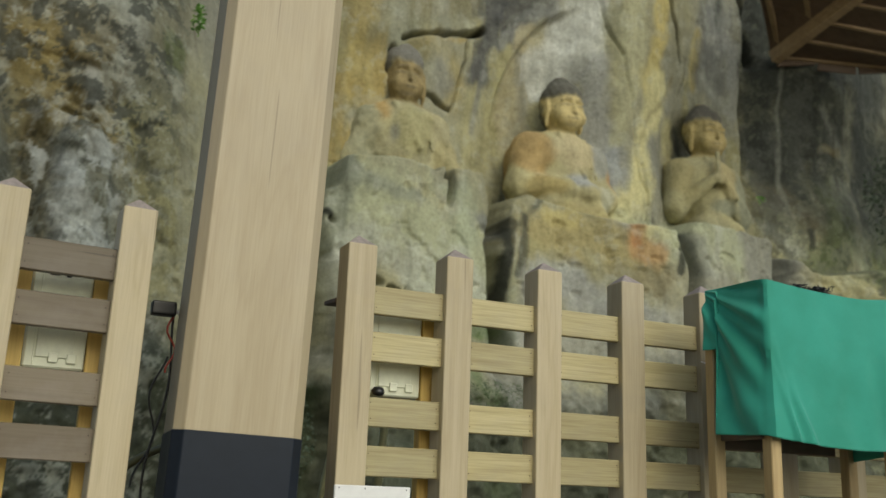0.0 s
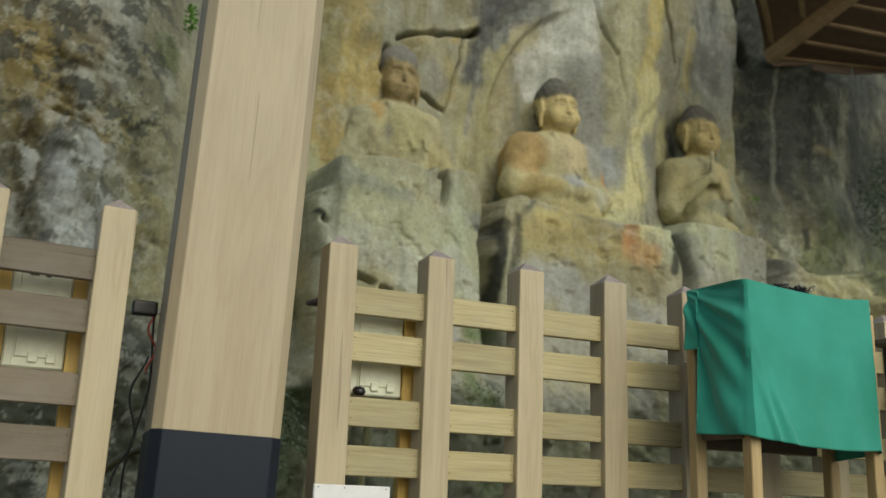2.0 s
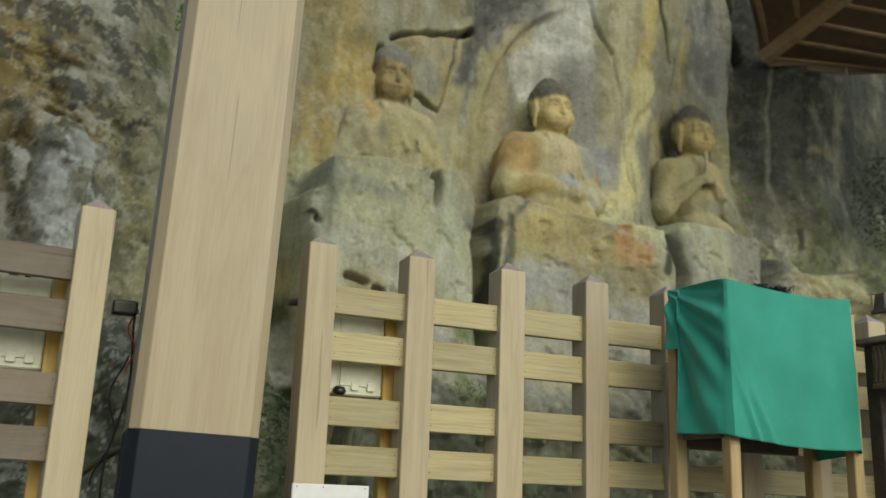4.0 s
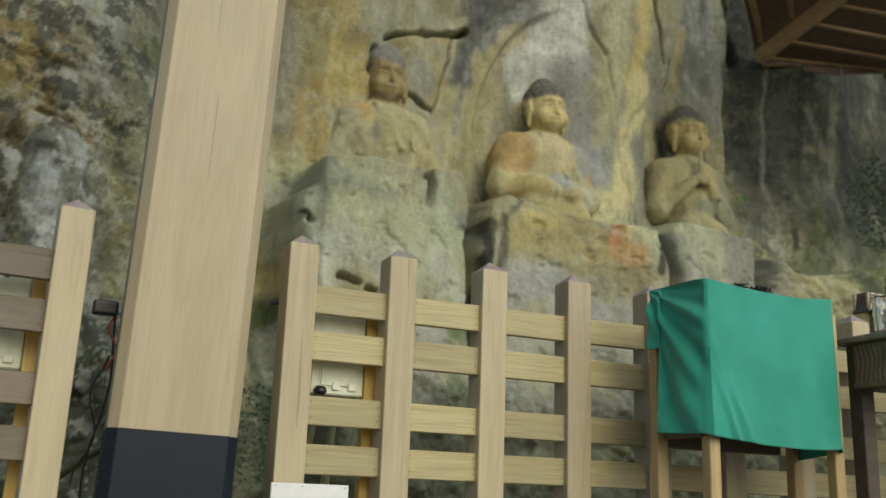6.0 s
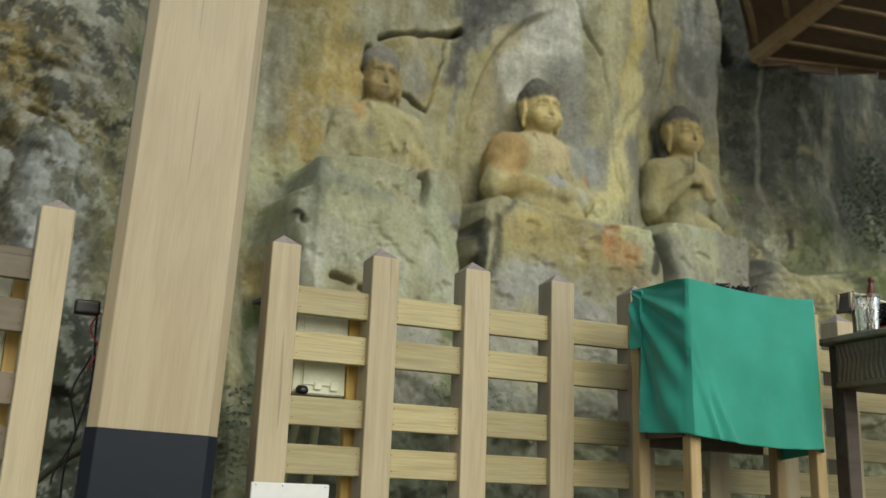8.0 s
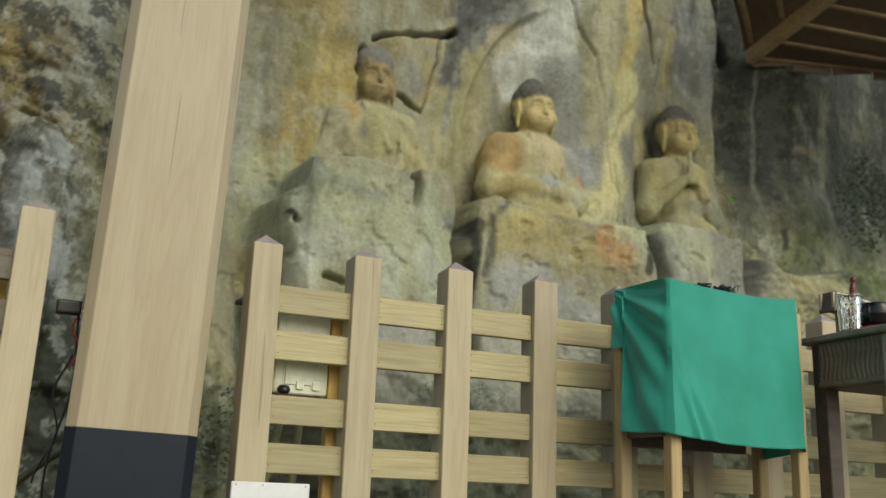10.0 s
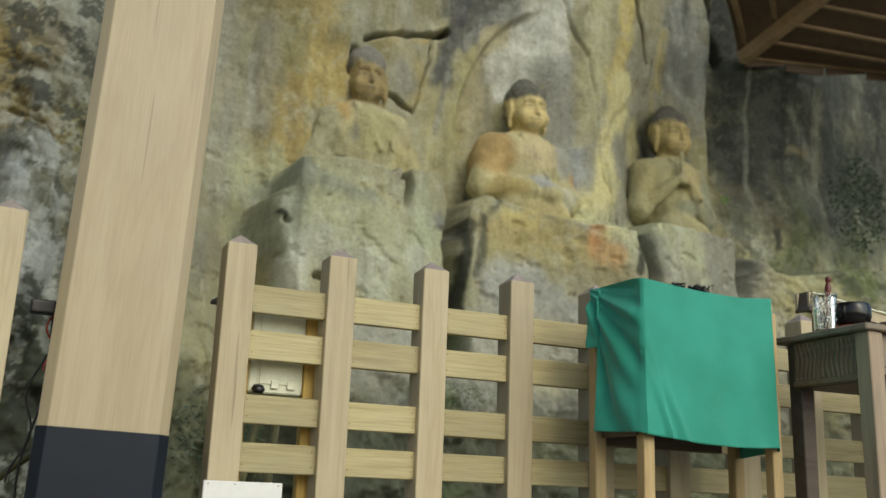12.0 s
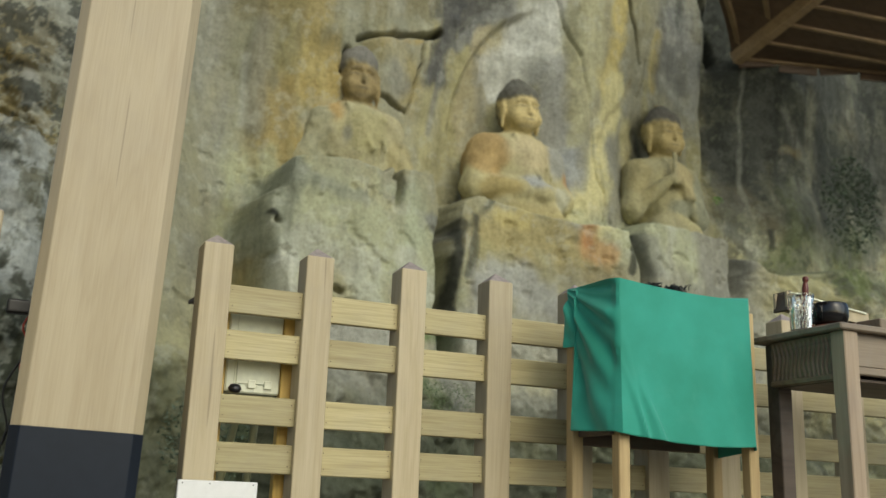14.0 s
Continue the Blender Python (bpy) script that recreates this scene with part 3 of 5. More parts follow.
    # painted shade: cleft between plinths, its upper edge, and the small hole
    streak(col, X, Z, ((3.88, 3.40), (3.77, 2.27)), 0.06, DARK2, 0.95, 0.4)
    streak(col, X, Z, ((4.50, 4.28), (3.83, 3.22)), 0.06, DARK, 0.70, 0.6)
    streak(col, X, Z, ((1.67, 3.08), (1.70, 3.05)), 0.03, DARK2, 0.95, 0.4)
    streak(col, X, Z, ((4.20, 3.38), (5.20, 3.20)), 0.34, BUFF, 0.95, 0.6)
    streak(col, X, Z, ((4.36, 3.65), (4.58, 3.63)), 0.15, OCHREP, 0.70, 0.6)
    streak(col, X, Z, ((5.37, 3.28), (5.61, 3.22)), 0.12, RUST, 0.50, 0.6)
    streak(col, X, Z, ((4.11, 3.09), (4.33, 2.85)), 0.14, SAND2, 0.70, 0.6)
    streak(col, X, Z, ((4.83, 3.11), (4.88, 3.04)), 0.09, SANDP, 0.50, 0.9)
    streak(col, X, Z, ((5.77, 4.10), (5.37, 3.41)), 0.08, RUST, 0.60, 0.9)
    # shaded left side of the middle plinth, painted dark
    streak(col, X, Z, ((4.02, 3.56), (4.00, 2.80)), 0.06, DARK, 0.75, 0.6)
    streak(col, X, Z, ((5.38, 2.93), (5.62, 2.88)), 0.16, UMBER, 0.60, 0.6)
    streak(col, X, Z, ((4.40, 2.66), (5.08, 2.37)), 0.28, PALEB, 0.90, 0.6)
    streak(col, X, Z, ((5.31, 2.58), (5.45, 2.39)), 0.17, PALEB, 0.80, 0.6)
    streak(col, X, Z, ((1.48, 2.08), (1.39, 0.25)), 0.17, MOSSD, 0.85, 0.6)
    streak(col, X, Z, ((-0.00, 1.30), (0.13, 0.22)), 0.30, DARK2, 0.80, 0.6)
    streak(col, X, Z, ((1.61, 1.21), (5.25, 1.33)), 0.18, SLATED, 0.60, 0.6)
    streak(col, X, Z, ((1.98, 1.82), (2.96, 1.87)), 0.23, PALEB, 0.70, 0.6)
    streak(col, X, Z, ((3.28, 1.98), (3.79, 1.99)), 0.16, MOSS, 0.80, 0.6)
    streak(col, X, Z, ((1.78, 1.53), (2.86, 1.38)), 0.17, GREY, 0.80, 0.6)
    streak(col, X, Z, ((3.23, 1.55), (3.32, 1.30)), 0.14, MOSS, 0.60, 0.6)
    streak(col, X, Z, ((4.09, 2.04), (5.34, 1.86)), 0.28, PALEB, 0.60, 0.6)
    # dark rock low behind the fence and tables, shade painted in
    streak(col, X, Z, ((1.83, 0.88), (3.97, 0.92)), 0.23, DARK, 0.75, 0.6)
    streak(col, X, Z, ((3.96, 1.39), (5.10, 1.32)), 0.22, GREY, 0.70, 0.6)
    streak(col, X, Z, ((1.53, 1.83), (1.49, 1.11)), 0.15, GREY, 0.70, 0.6)
    streak(col, X, Z, ((1.52, 1.11), (1.51, 0.26)), 0.19, MOSSD, 0.90, 0.6)
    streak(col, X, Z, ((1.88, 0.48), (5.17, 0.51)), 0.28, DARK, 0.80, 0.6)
    streak(col, X, Z, ((3.36, 0.49), (3.54, 0.39)), 0.14, MOSS, 0.60, 0.6)
    streak(col, X, Z, ((5.90, 2.16), (9.10, 2.24)), 0.44, PALEB, 0.45, 0.6)
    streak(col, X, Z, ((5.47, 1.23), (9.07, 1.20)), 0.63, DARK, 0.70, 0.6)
    # mossy foot and dark wall past the last figure, shade painted into both
    mossy_shade = 0.78 * (1 - step(0.95, 1.45, Z - 0.45 * (1 - step(-0.1, 1.2, X)) + 0.22 * fbm(X * 1.3, Z * 1.3, 0 * X + 151, 5, 0.6)))
    end_wall_shade = 0.62 * step(8.35, 8.75, X + 0.06 * fbm(X, Z * 2, 0 * X + 161, 4)) * step(3.7, 4.7, Z + 0.5 * fbm(X * 1.2, Z * 1.2, 0 * X + 171, 5, 0.6))
    for f, tint in ((mossy_shade, (0.062, 0.072, 0.045)), (end_wall_shade, DARK)):
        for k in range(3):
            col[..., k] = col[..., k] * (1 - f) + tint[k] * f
    # runs of water down the face
    run = step(0.15, 0.8, fbm(X * 3.5 + 0.3 * fbm(X, Z, 0 * X, 3), Z * 0.28, 0 * X + 51, 4, 0.55)) * step(3.0, 4.2, Z)
    pale = step(0.25, 0.9, fbm(X * 2.7 + 9, Z * 0.33, 0 * X + 61, 4, 0.55)) * step(3.2, 4.4, Z)
    fleck = step(0.40, 0.62, fbm(X * 8.5, Z * 8.5, 0 * X + 71, 4, 0.65))
    clean = step(0.05, 0.17, col.mean(-1))
    pale, fleck = pale * clean, fleck * (0.12 + 0.88 * clean)
    for k in range(3):
        col[..., k] = col[..., k] * (1 - 0.22 * run) * (1 - 0.3 * pale) + 0.3 * pale * PALE[k] * 0.8
        col[..., k] = col[..., k] * (1 - 0.25 * fleck) + 0.25 * fleck * PALE[k]
    # left end of the face: darker overall, with pale and dark flecks
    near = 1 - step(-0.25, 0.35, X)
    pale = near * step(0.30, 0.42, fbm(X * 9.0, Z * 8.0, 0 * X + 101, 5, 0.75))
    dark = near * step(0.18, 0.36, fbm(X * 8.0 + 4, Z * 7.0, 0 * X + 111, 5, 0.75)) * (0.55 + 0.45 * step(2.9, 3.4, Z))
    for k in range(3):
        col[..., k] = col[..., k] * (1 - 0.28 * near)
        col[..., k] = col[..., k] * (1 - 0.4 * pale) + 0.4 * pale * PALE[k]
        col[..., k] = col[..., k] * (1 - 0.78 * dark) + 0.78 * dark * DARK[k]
    mottle = step(8.3, 8.6, X)
    for lo, tint, z0 in ((0.22, SLATED, 131), (0.34, GREENG, 141)):
        spot = 0.55 * mottle * (1 if tint is SLATED else 0.5 - 0.3 * step(3.9, 4.6, Z)) * step(lo, lo + 0.22, fbm(X * 3.2, Z * 2.6, 0 * X + z0, 6, 0.82))
        for k in range(3):
            col[..., k] = col[..., k] * (1 - spot) + spot * tint[k]
    crust = step(0.05, 0.45, fbm(X * 6.5, Z * 5.0, 0 * X + 81, 5, 0.68)) * (1 - step(-0.2, 0.1, np.abs(X + 0.8) - 0.45)) * step(1.6, 2.0, Z) * (1 - step(2.9, 3.5, Z))
    for k in range(3):
        col[..., k] = col[..., k] * (1 - 0.75 * crust) + 0.75 * crust * WHITE_S[k]
    return col


def build_cliff():
    nx, nz = 860, 500
    xs, zs = np.linspace(-3.2, 13.0, nx), np.linspace(-0.15, 9.6, nz)
    X, Z = np.meshgrid(xs, zs)
    Y = cliff_depth(X, Z)
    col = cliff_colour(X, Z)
    verts = np.stack([X, Y, Z], -1).reshape(-1, 3)
    idx = np.arange(nx * nz).reshape(nz, nx)
    faces = np.stack([idx[:-1, :-1], idx[:-1, 1:], idx[1:, 1:], idx[1:, :-1]], -1).reshape(-1, 4)
    # sides, top and back, so that the rock is a solid mass
    rim = np.concatenate([idx[0, :], idx[1:, -1], idx[-1, -2::-1], idx[-2:0:-1, 0]])
    far = verts[rim].copy()
    far[:, 1] = 10.5
    n0 = len(verts)
    k = np.arange(len(rim))
    walls = np.stack([rim, n0 + k, n0 + np.roll(k, -1), np.roll(rim, -1)], -1)
    verts = np.concatenate([verts, far])
    tones = np.concatenate([col.reshape(-1, 3), col.reshape(-1, 3)[rim]])
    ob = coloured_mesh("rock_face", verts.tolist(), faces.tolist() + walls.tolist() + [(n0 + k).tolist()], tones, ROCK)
    return tagged(ob, "weathered ochre and grey tuff cliff with carved hollows", "rock face", kind="structure")


build_cliff()

# ---- ground and the shelter over the viewer ----
def ground_sheet():
    m, t, b = material("packed_earth")
    vec = coords(t)
    col = ramp(t, noise_tex(t, vec, 2.0, 9.0, 0.7), [(0.3, (0.085, 0.072, 0.055)), (0.7, (0.18, 0.155, 0.125))])
    t.links.new(col, b.inputs["Base Color"])
    b.inputs["Roughness"].default_value = 0.95
    bump(t, b, noise_tex(t, vec, 60.0, 6.0, 0.7), 0.5, 0.02)
    bm = bmesh.new()
    bmesh.ops.create_grid(bm, x_segments=60, y_segments=60, size=600)
    tagged(part("ground", bm, m), "packed bare earth in front of the cliff", "ground", kind="structure")


ground_sheet()


def shelter_ceiling():
    """The boarded underside of the roof that the pillar carries."""
    c = thing("ceiling", "boarded timber underside of the roof carried by the pillar", "ceiling", kind="structure")
    part("boarding", block(3.2, 5.0, 0.06, 0.0), WOOD_PILLAR, c, at=pose(-0.85, 0.10, 4.66))
    part("beam", block(3.0, 0.24, 0.30, 0.01), WOOD_PILLAR, c, at=pose(-0.85, 0.088, 4.48))
    part("eave_beam", block(3.0, 0.18, 0.22, 0.01), WOOD_PILLAR, c, at=pose(-0.85, -2.2, 4.52))


shelter_ceiling()

# ---- carved figures: solid shapes blended into one another ----
def ball(P, c, r):
    q = (P - np.array(c, np.float32)) / np.array(r, np.float32)
    return (np.sqrt((q * q).sum(-1)) - 1) * min(r)


def limb(P, a, b, ra, rb):
    a, b = np.array(a, np.float32), np.array(b, np.float32)
    ab = b - a
    f = np.clip(((P - a) @ ab) / (ab @ ab), 0, 1)
    return np.linalg.norm(P - a - f[..., None] * ab, axis=-1) - (ra + (rb - ra) * f)


def brick_form(P, c, half, round_by):
    q = np.abs(P - np.array(c, np.float32)) - np.array(half, np.float32) + round_by
    return np.linalg.norm(np.maximum(q, 0), axis=-1) + np.minimum(q.max(-1), 0) - round_by


def join(a, b, k):
    h = np.clip(0.5 + 0.5 * (b - a) / k, 0, 1)
    return b * (1 - h) + a * h - k * h * (1 - h)


def cut(a, b, k):
    return -join(-a, b, k)


def skin(f, low, h):
    """The surface where the field f is nought, as vertices and four-sided faces."""
    nx, ny, nz = f.shape
    inside = f < 0
    total, count = np.zeros((nx - 1, ny - 1, nz - 1, 3)), np.zeros((nx - 1, ny - 1, nz - 1))
    grid = np.stack(np.meshgrid(*[np.arange(n - 1) for n in f.shape], indexing="ij"), -1).astype(float)
    corners = [(i, j, k) for i in (0, 1) for j in (0, 1) for k in (0, 1)]

    def at(arr, c):
        return arr[c[0]:nx - 1 + c[0], c[1]:ny - 1 + c[1], c[2]:nz - 1 + c[2]]

    for a in corners:
        for axis in range(3):
            if a[axis]:
                continue
            b = tuple(v + (n == axis) for n, v in enumerate(a))
            fa, fb = at(f, a), at(f, b)
            hit = at(inside, a) != at(inside, b)
            share = np.where(hit, fa / np.where(hit, fa - fb, 1), 0)
            spot = grid + np.array(a)
            spot[..., axis] += share
            total += spot * hit[..., None]
            count += hit
    used = count > 0
    ids = np.full(used.shape, -1)
    ids[used] = np.arange(used.sum())
    verts = np.array(low) + h * total[used] / count[used][:, None]
    faces = []
    for axis in range(3):
        u, w = [(1, 2), (2, 0), (0, 1)][axis]
        lo = [slice(1, -1)] * 3
        lo[axis] = slice(0, -1)
        hi = list(lo)
        hi[axis] = slice(1, None)
        ia, ib = inside[tuple(lo)], inside[tuple(hi)]
        where = np.argwhere(ia != ib)
        flip = ia[tuple(where.T)]
        where = where + np.array([0 if n == axis else 1 for n in range(3)])
        quad = []
        for du, dw in ((1, 1), (0, 1), (0, 0), (1, 0)):
            cell = where.copy()
            cell[:, u] -= du
            cell[:, w] -= dw
            quad.append(ids[tuple(cell.T)])
        quad = np.stack(quad, -1)
        quad[~flip] = quad[~flip][:, ::-1]
        faces.append(quad)
    faces = np.concatenate(faces)
    return verts, faces[(faces >= 0).all(1)]


def seated_figure(name, label, at, palms, worn, lap, broad, tint, h=0.0185):
    """A seated stone figure in high relief, cut from the cliff behind it."""
    low, high = np.array((-0.98, -0.62, -0.55)), np.array((0.98, 0.66, 1.90))
    dims = ((high - low) / h).astype(int)
    P = np.stack(np.meshgrid(*[low[k] + h * np.arange(dims[k]) for k in range(3)], indexing="ij"), -1).astype(np.float32)
    W = P
    P = W / np.array((broad, 1, 1), np.float32)
    f = ball(P, (0, 0.12, 0.35), (0.50, 0.42, 0.62))
    f = join(f, ball(P, (0, 0.12, 0.62), (0.68, 0.33, 0.24)), 0.16)
    f = join(f, brick_form(P, (0, 0.5, 0.3), (0.62, 0.35, 0.55), 0.25), 0.2)
    for s in (-1, 1):
        f = join(f, limb(P, (s * 0.54, 0.12, 0.62), (s * 0.70, 0.04, 0.10), 0.20, 0.20), 0.18)
        if worn:
            f = join(f, limb(P, (s * 0.70, 0.04, 0.12), (s * 0.60, 0.0, -0.2), 0.18, 0.16), 0.14)
        elif palms:
            f = join(f, limb(P, (s * 0.66 - 0.04, -0.02, 0.10), (s * 0.09 - 0.11, -0.37, 0.47), 0.13 if s < 0 else 0.08, 0.075), 0.07)
            f = join(f, limb(P, (s * 0.03 - 0.13, -0.40, 0.44), (s * 0.02 - 0.12, -0.36, 0.84), 0.055, 0.028), 0.025)
        else:
            f = join(f, limb(P, (s * 0.70, 0.0, 0.08), (s * 0.16, -0.34, 0.04), 0.17, 0.12), 0.14)
        f = join(f, limb(P, (s * 0.15, -0.20, -0.12), (s * lap * 0.9, -0.10, -0.20), 0.13, 0.16), 0.14)
    f = join(f, brick_form(P, (0.04, 0.10, -0.40), (lap + 0.16, 0.46, 0.36), 0.2), 0.10)
    # fold lines of the robe
    fold = 0.009 * np.sin(26 * (P[..., 2] * 0.8 + 0.55 * np.abs(P[..., 0] + 0.25) + 0.1 * P[..., 1]))
    mask = np.clip((0.75 - P[..., 2]) / 0.15, 0, 1) * np.clip((np.abs(P[..., 0] - 0.02) - 0.22) / 0.12, 0, 1)
    f = f + fold * mask
    band = limb(P, (-0.20, -0.18, 0.82), (0.16, -0.32, 0.26), 0.022, 0.018)
    f = join(f, band, 0.05)
    f = join(f, limb(P, (0.30, -0.08, 0.82), (0.36, -0.29, 0.26), 0.022, 0.018), 0.05)
    # neck and head, longer than broad
    f = f * broad
    P = W / np.array((0.96, 1, 1.10), np.float32) + np.array((0, 0, 0.075), np.float32)
    f = join(f, limb(P, (0, 0.06, 0.70), (0, 0.04, 1.0), 0.17, 0.155), 0.06)
    head = ball(P, (0, 0.0, 1.17), (0.245, 0.265, 0.315))
    head = join(head, ball(P, (0, -0.14, 0.98), (0.13, 0.12, 0.10)), 0.08)
    hair = join(ball(P, (0, 0.05, 1.33), (0.278, 0.285, 0.215)), ball(P, (0, 0.08, 1.50), (0.15, 0.15, 0.13)), 0.07)
    hair = join(hair, ball(P, (0, 0.13, 1.2), (0.262, 0.2, 0.25)), 0.05)
    if not worn:
        curl = 0.010 * np.sin(46 * P[..., 0]) * np.sin(46 * P[..., 2]) * np.sin(46 * P[..., 1])
        hair = hair + curl
    head = join(head, hair, 0.02)
    deep = 0.55 if worn else 1.0
    nose = limb(P, (0, -0.252, 1.20), (0, -0.285, 1.08), 0.018, 0.033)
    head = join(head, nose, 0.03)
    for s in (-1, 1):
        head = join(head, limb(P, (s * 0.04, -0.262, 1.235), (s * 0.165, -0.215, 1.225), 0.02, 0.016), 0.03)
        head = cut(head, ball(P, (s * 0.10, -0.275, 1.185), (0.075, 0.05, 0.03 * deep)), 0.02)
        head = join(head, ball(P, (s * 0.10, -0.222, 1.175), (0.07, 0.035, 0.026)), 0.012)
        head = cut(head, limb(P, (s * 0.05, -0.268, 1.168), (s * 0.15, -0.235, 1.172), 0.008, 0.008), 0.008)
        head = join(head, ball(P, (s * 0.13, -0.17, 1.05), (0.09, 0.09, 0.09)), 0.07)
        ear = join(ball(P, (s * 0.262, 0.0, 1.17), (0.04, 0.06, 0.11)), ball(P, (s * 0.262, -0.01, 1.02), (0.03, 0.036, 0.10)), 0.03)
        ear = cut(ear, ball(P, (s * 0.30, -0.01, 1.17), (0.03, 0.03, 0.06)), 0.02)
        head = join(head, ear, 0.02)
    head = join(head, limb(P, (-0.055, -0.262, 1.02), (0.055, -0.262, 1.02), 0.02, 0.02), 0.02)
    head = join(head, limb(P, (-0.04, -0.255, 0.985), (0.04, -0.255, 0.985), 0.022, 0.022), 0.02)
    head = cut(head, limb(P, (-0.07, -0.29, 1.004), (0.07, -0.29, 1.004), 0.012, 0.012), 0.008)
    f = join(f, head, 0.03)
    X, Y, Z = W[..., 0], W[..., 1], W[..., 2]
    wear = (0.022 if worn else 0.010) * fbm(X * 3 + at.translation.x, Y * 3, Z * 3, 3, 0.55) + (0.007 if worn else 0.004) * fbm(X * 11, Y * 11, Z * 11 + 4, 2)
    f = f + wear
    # closed off behind and below, inside the rock
    f = np.maximum(f, np.maximum(-0.50 - Z, Y - 0.60))
    verts, faces = skin(f, low, h)
    col = np.zeros((len(verts), 3))
    VX, VY, VZ = verts.T
    n = 0.5 + 0.5 * fbm(VX * 2.4, VY * 2.4, VZ * 2.4 + at.translation.x, 4, 0.6)
    for k in range(3):
        col[:, k] = tint["body"][k] * (1 - n) + tint["body2"][k] * n
    for x, z, rx, rz, c, a in tint["marks"]:
        blotch(col, VX, VZ, x * broad, z, rx * broad, rz, c, a)
    V = (verts / np.array((0.96, 1, 1.10)) + np.array((0, 0, 0.075))).astype(np.float32)
    VZ = V[:, 2]
    isface = np.clip((ball(V, (0, 0.05, 1.39), (0.30, 0.32, 0.22)) + 0.012) / 0.02, 0, 1) * np.clip((ball(V, (0, 0.16, 1.2), (0.27, 0.2, 0.27)) + 0.01) / 0.02, 0, 1) * np.clip((VZ - 0.84) / 0.05, 0, 1)
    ishair = (1 - np.clip((ball(V, (0, 0.05, 1.39), (0.30, 0.32, 0.22)) + 0.012) / 0.02, 0, 1) * np.clip((ball(V, (0, 0.16, 1.2), (0.262, 0.2, 0.27)) + 0.01) / 0.02, 0, 1)) * np.clip((VZ - 0.9) / 0.05, 0, 1)
    for mask, key in ((isface, "face"), (ishair, "hair")):
        for k in range(3):
            col[:, k] = col[:, k] * (1 - 0.9 * mask) + tint[key][k] * 0.9 * mask
    if worn:
        blotch(col, VX, VZ, -0.02, 1.12, 0.2, 0.1, UMBER, 0.6)
    # old paint in brows, eyes and mouth; shade painted under nose and mouth
    for x, z, rx, rz, a in ((-0.10, 1.245, 0.08, 0.012, 0.45), (0.10, 1.245, 0.08, 0.012, 0.45), (-0.10, 1.17, 0.07, 0.014, 0.55), (0.10, 1.17, 0.07, 0.014, 0.55), (0.0, 1.055, 0.06, 0.016, 0.4), (0.0, 1.004, 0.075, 0.014, 0.6), (0.0, 0.93, 0.12, 0.03, 0.35)):
        g = a * np.exp(-((VX - x) / rx) ** 2 - ((VZ - z) / rz) ** 2) * (VY < -0.08)
        for k in range(3):
            col[:, k] = col[:, k] * (1 - g) + 0.07 * g
    ob = coloured_mesh(name, verts.tolist(), faces.tolist(), col, ROCK)
    ob.matrix_world = at
    return tagged(ob, label, "statue", "seated statues")


FLESH, FLESH2, HAIR = (0.58, 0.47, 0.22), (0.43, 0.34, 0.15), (0.10, 0.10, 0.095)
seated_figure("statue", "worn grey and ochre stone figure seated against the cliff", pose(2.84, 6.97, 4.0, 0, 0, -2), False, True, 0.40, 0.84,
              {"body": (0.43, 0.39, 0.23), "body2": (0.32, 0.31, 0.20), "face": (0.29, 0.22, 0.10), "hair": (0.17, 0.165, 0.15),
               "marks": ((-0.35, 0.72, 0.16, 0.3, (0.42, 0.27, 0.09), 0.7), (0.1, 0.5, 0.3, 0.35, SAND2, 0.7), (-0.2, 0.4, 0.12, 0.2, SLATE, 0.6), (0.65, 0.2, 0.2, 0.25, BUFF, 0.6), (-0.65, 0.4, 0.2, 0.4, GREYG, 0.6))})
seated_figure("statue", "seated stone figure with orange-stained shoulder and smooth buff face", pose(5.04, 6.90, 4.01, 0, 0, 2), False, False, 0.42, 0.88,
              {"body": (0.48, 0.43, 0.23), "body2": (0.37, 0.34, 0.20), "face": FLESH, "hair": HAIR,
               "marks": ((-0.1, -0.3, 0.9, 0.25, BUFF, 0.7), (-0.62, 0.55, 0.26, 0.38, (0.38, 0.24, 0.09), 0.7), (0.12, 0.62, 0.35, 0.3, (0.50, 0.43, 0.26), 0.8), (0.05, 0.2, 0.36, 0.17, (0.33, 0.35, 0.36), 0.8), (0.78, 0.4, 0.14, 0.2, (0.40, 0.19, 0.09), 0.6),
                         (0.6, 0.6, 0.2, 0.3, BLUE, 0.7), (-0.5, 0.05, 0.3, 0.14, OCHRE2, 0.7), (0.55, 0.05, 0.2, 0.2, PALE, 0.6))})
seated_figure("statue", "seated stone figure with palms pressed together in prayer", pose(7.34, 6.90, 4.10, 0, 0, -2), True, False, 0.36, 0.76,
              {"body": (0.42, 0.38, 0.20), "body2": (0.32, 0.30, 0.18), "face": FLESH2, "hair": (0.095, 0.09, 0.085),
               "marks": ((0.05, 0.55, 0.35, 0.3, (0.40, 0.34, 0.18), 0.8), (0.1, 0.14, 0.5, 0.16, SLATEG, 0.7), (-0.6, 0.5, 0.2, 0.4, BUFF, 0.6), (0.75, 0.3, 0.25, 0.5, SLATEG, 0.7))})

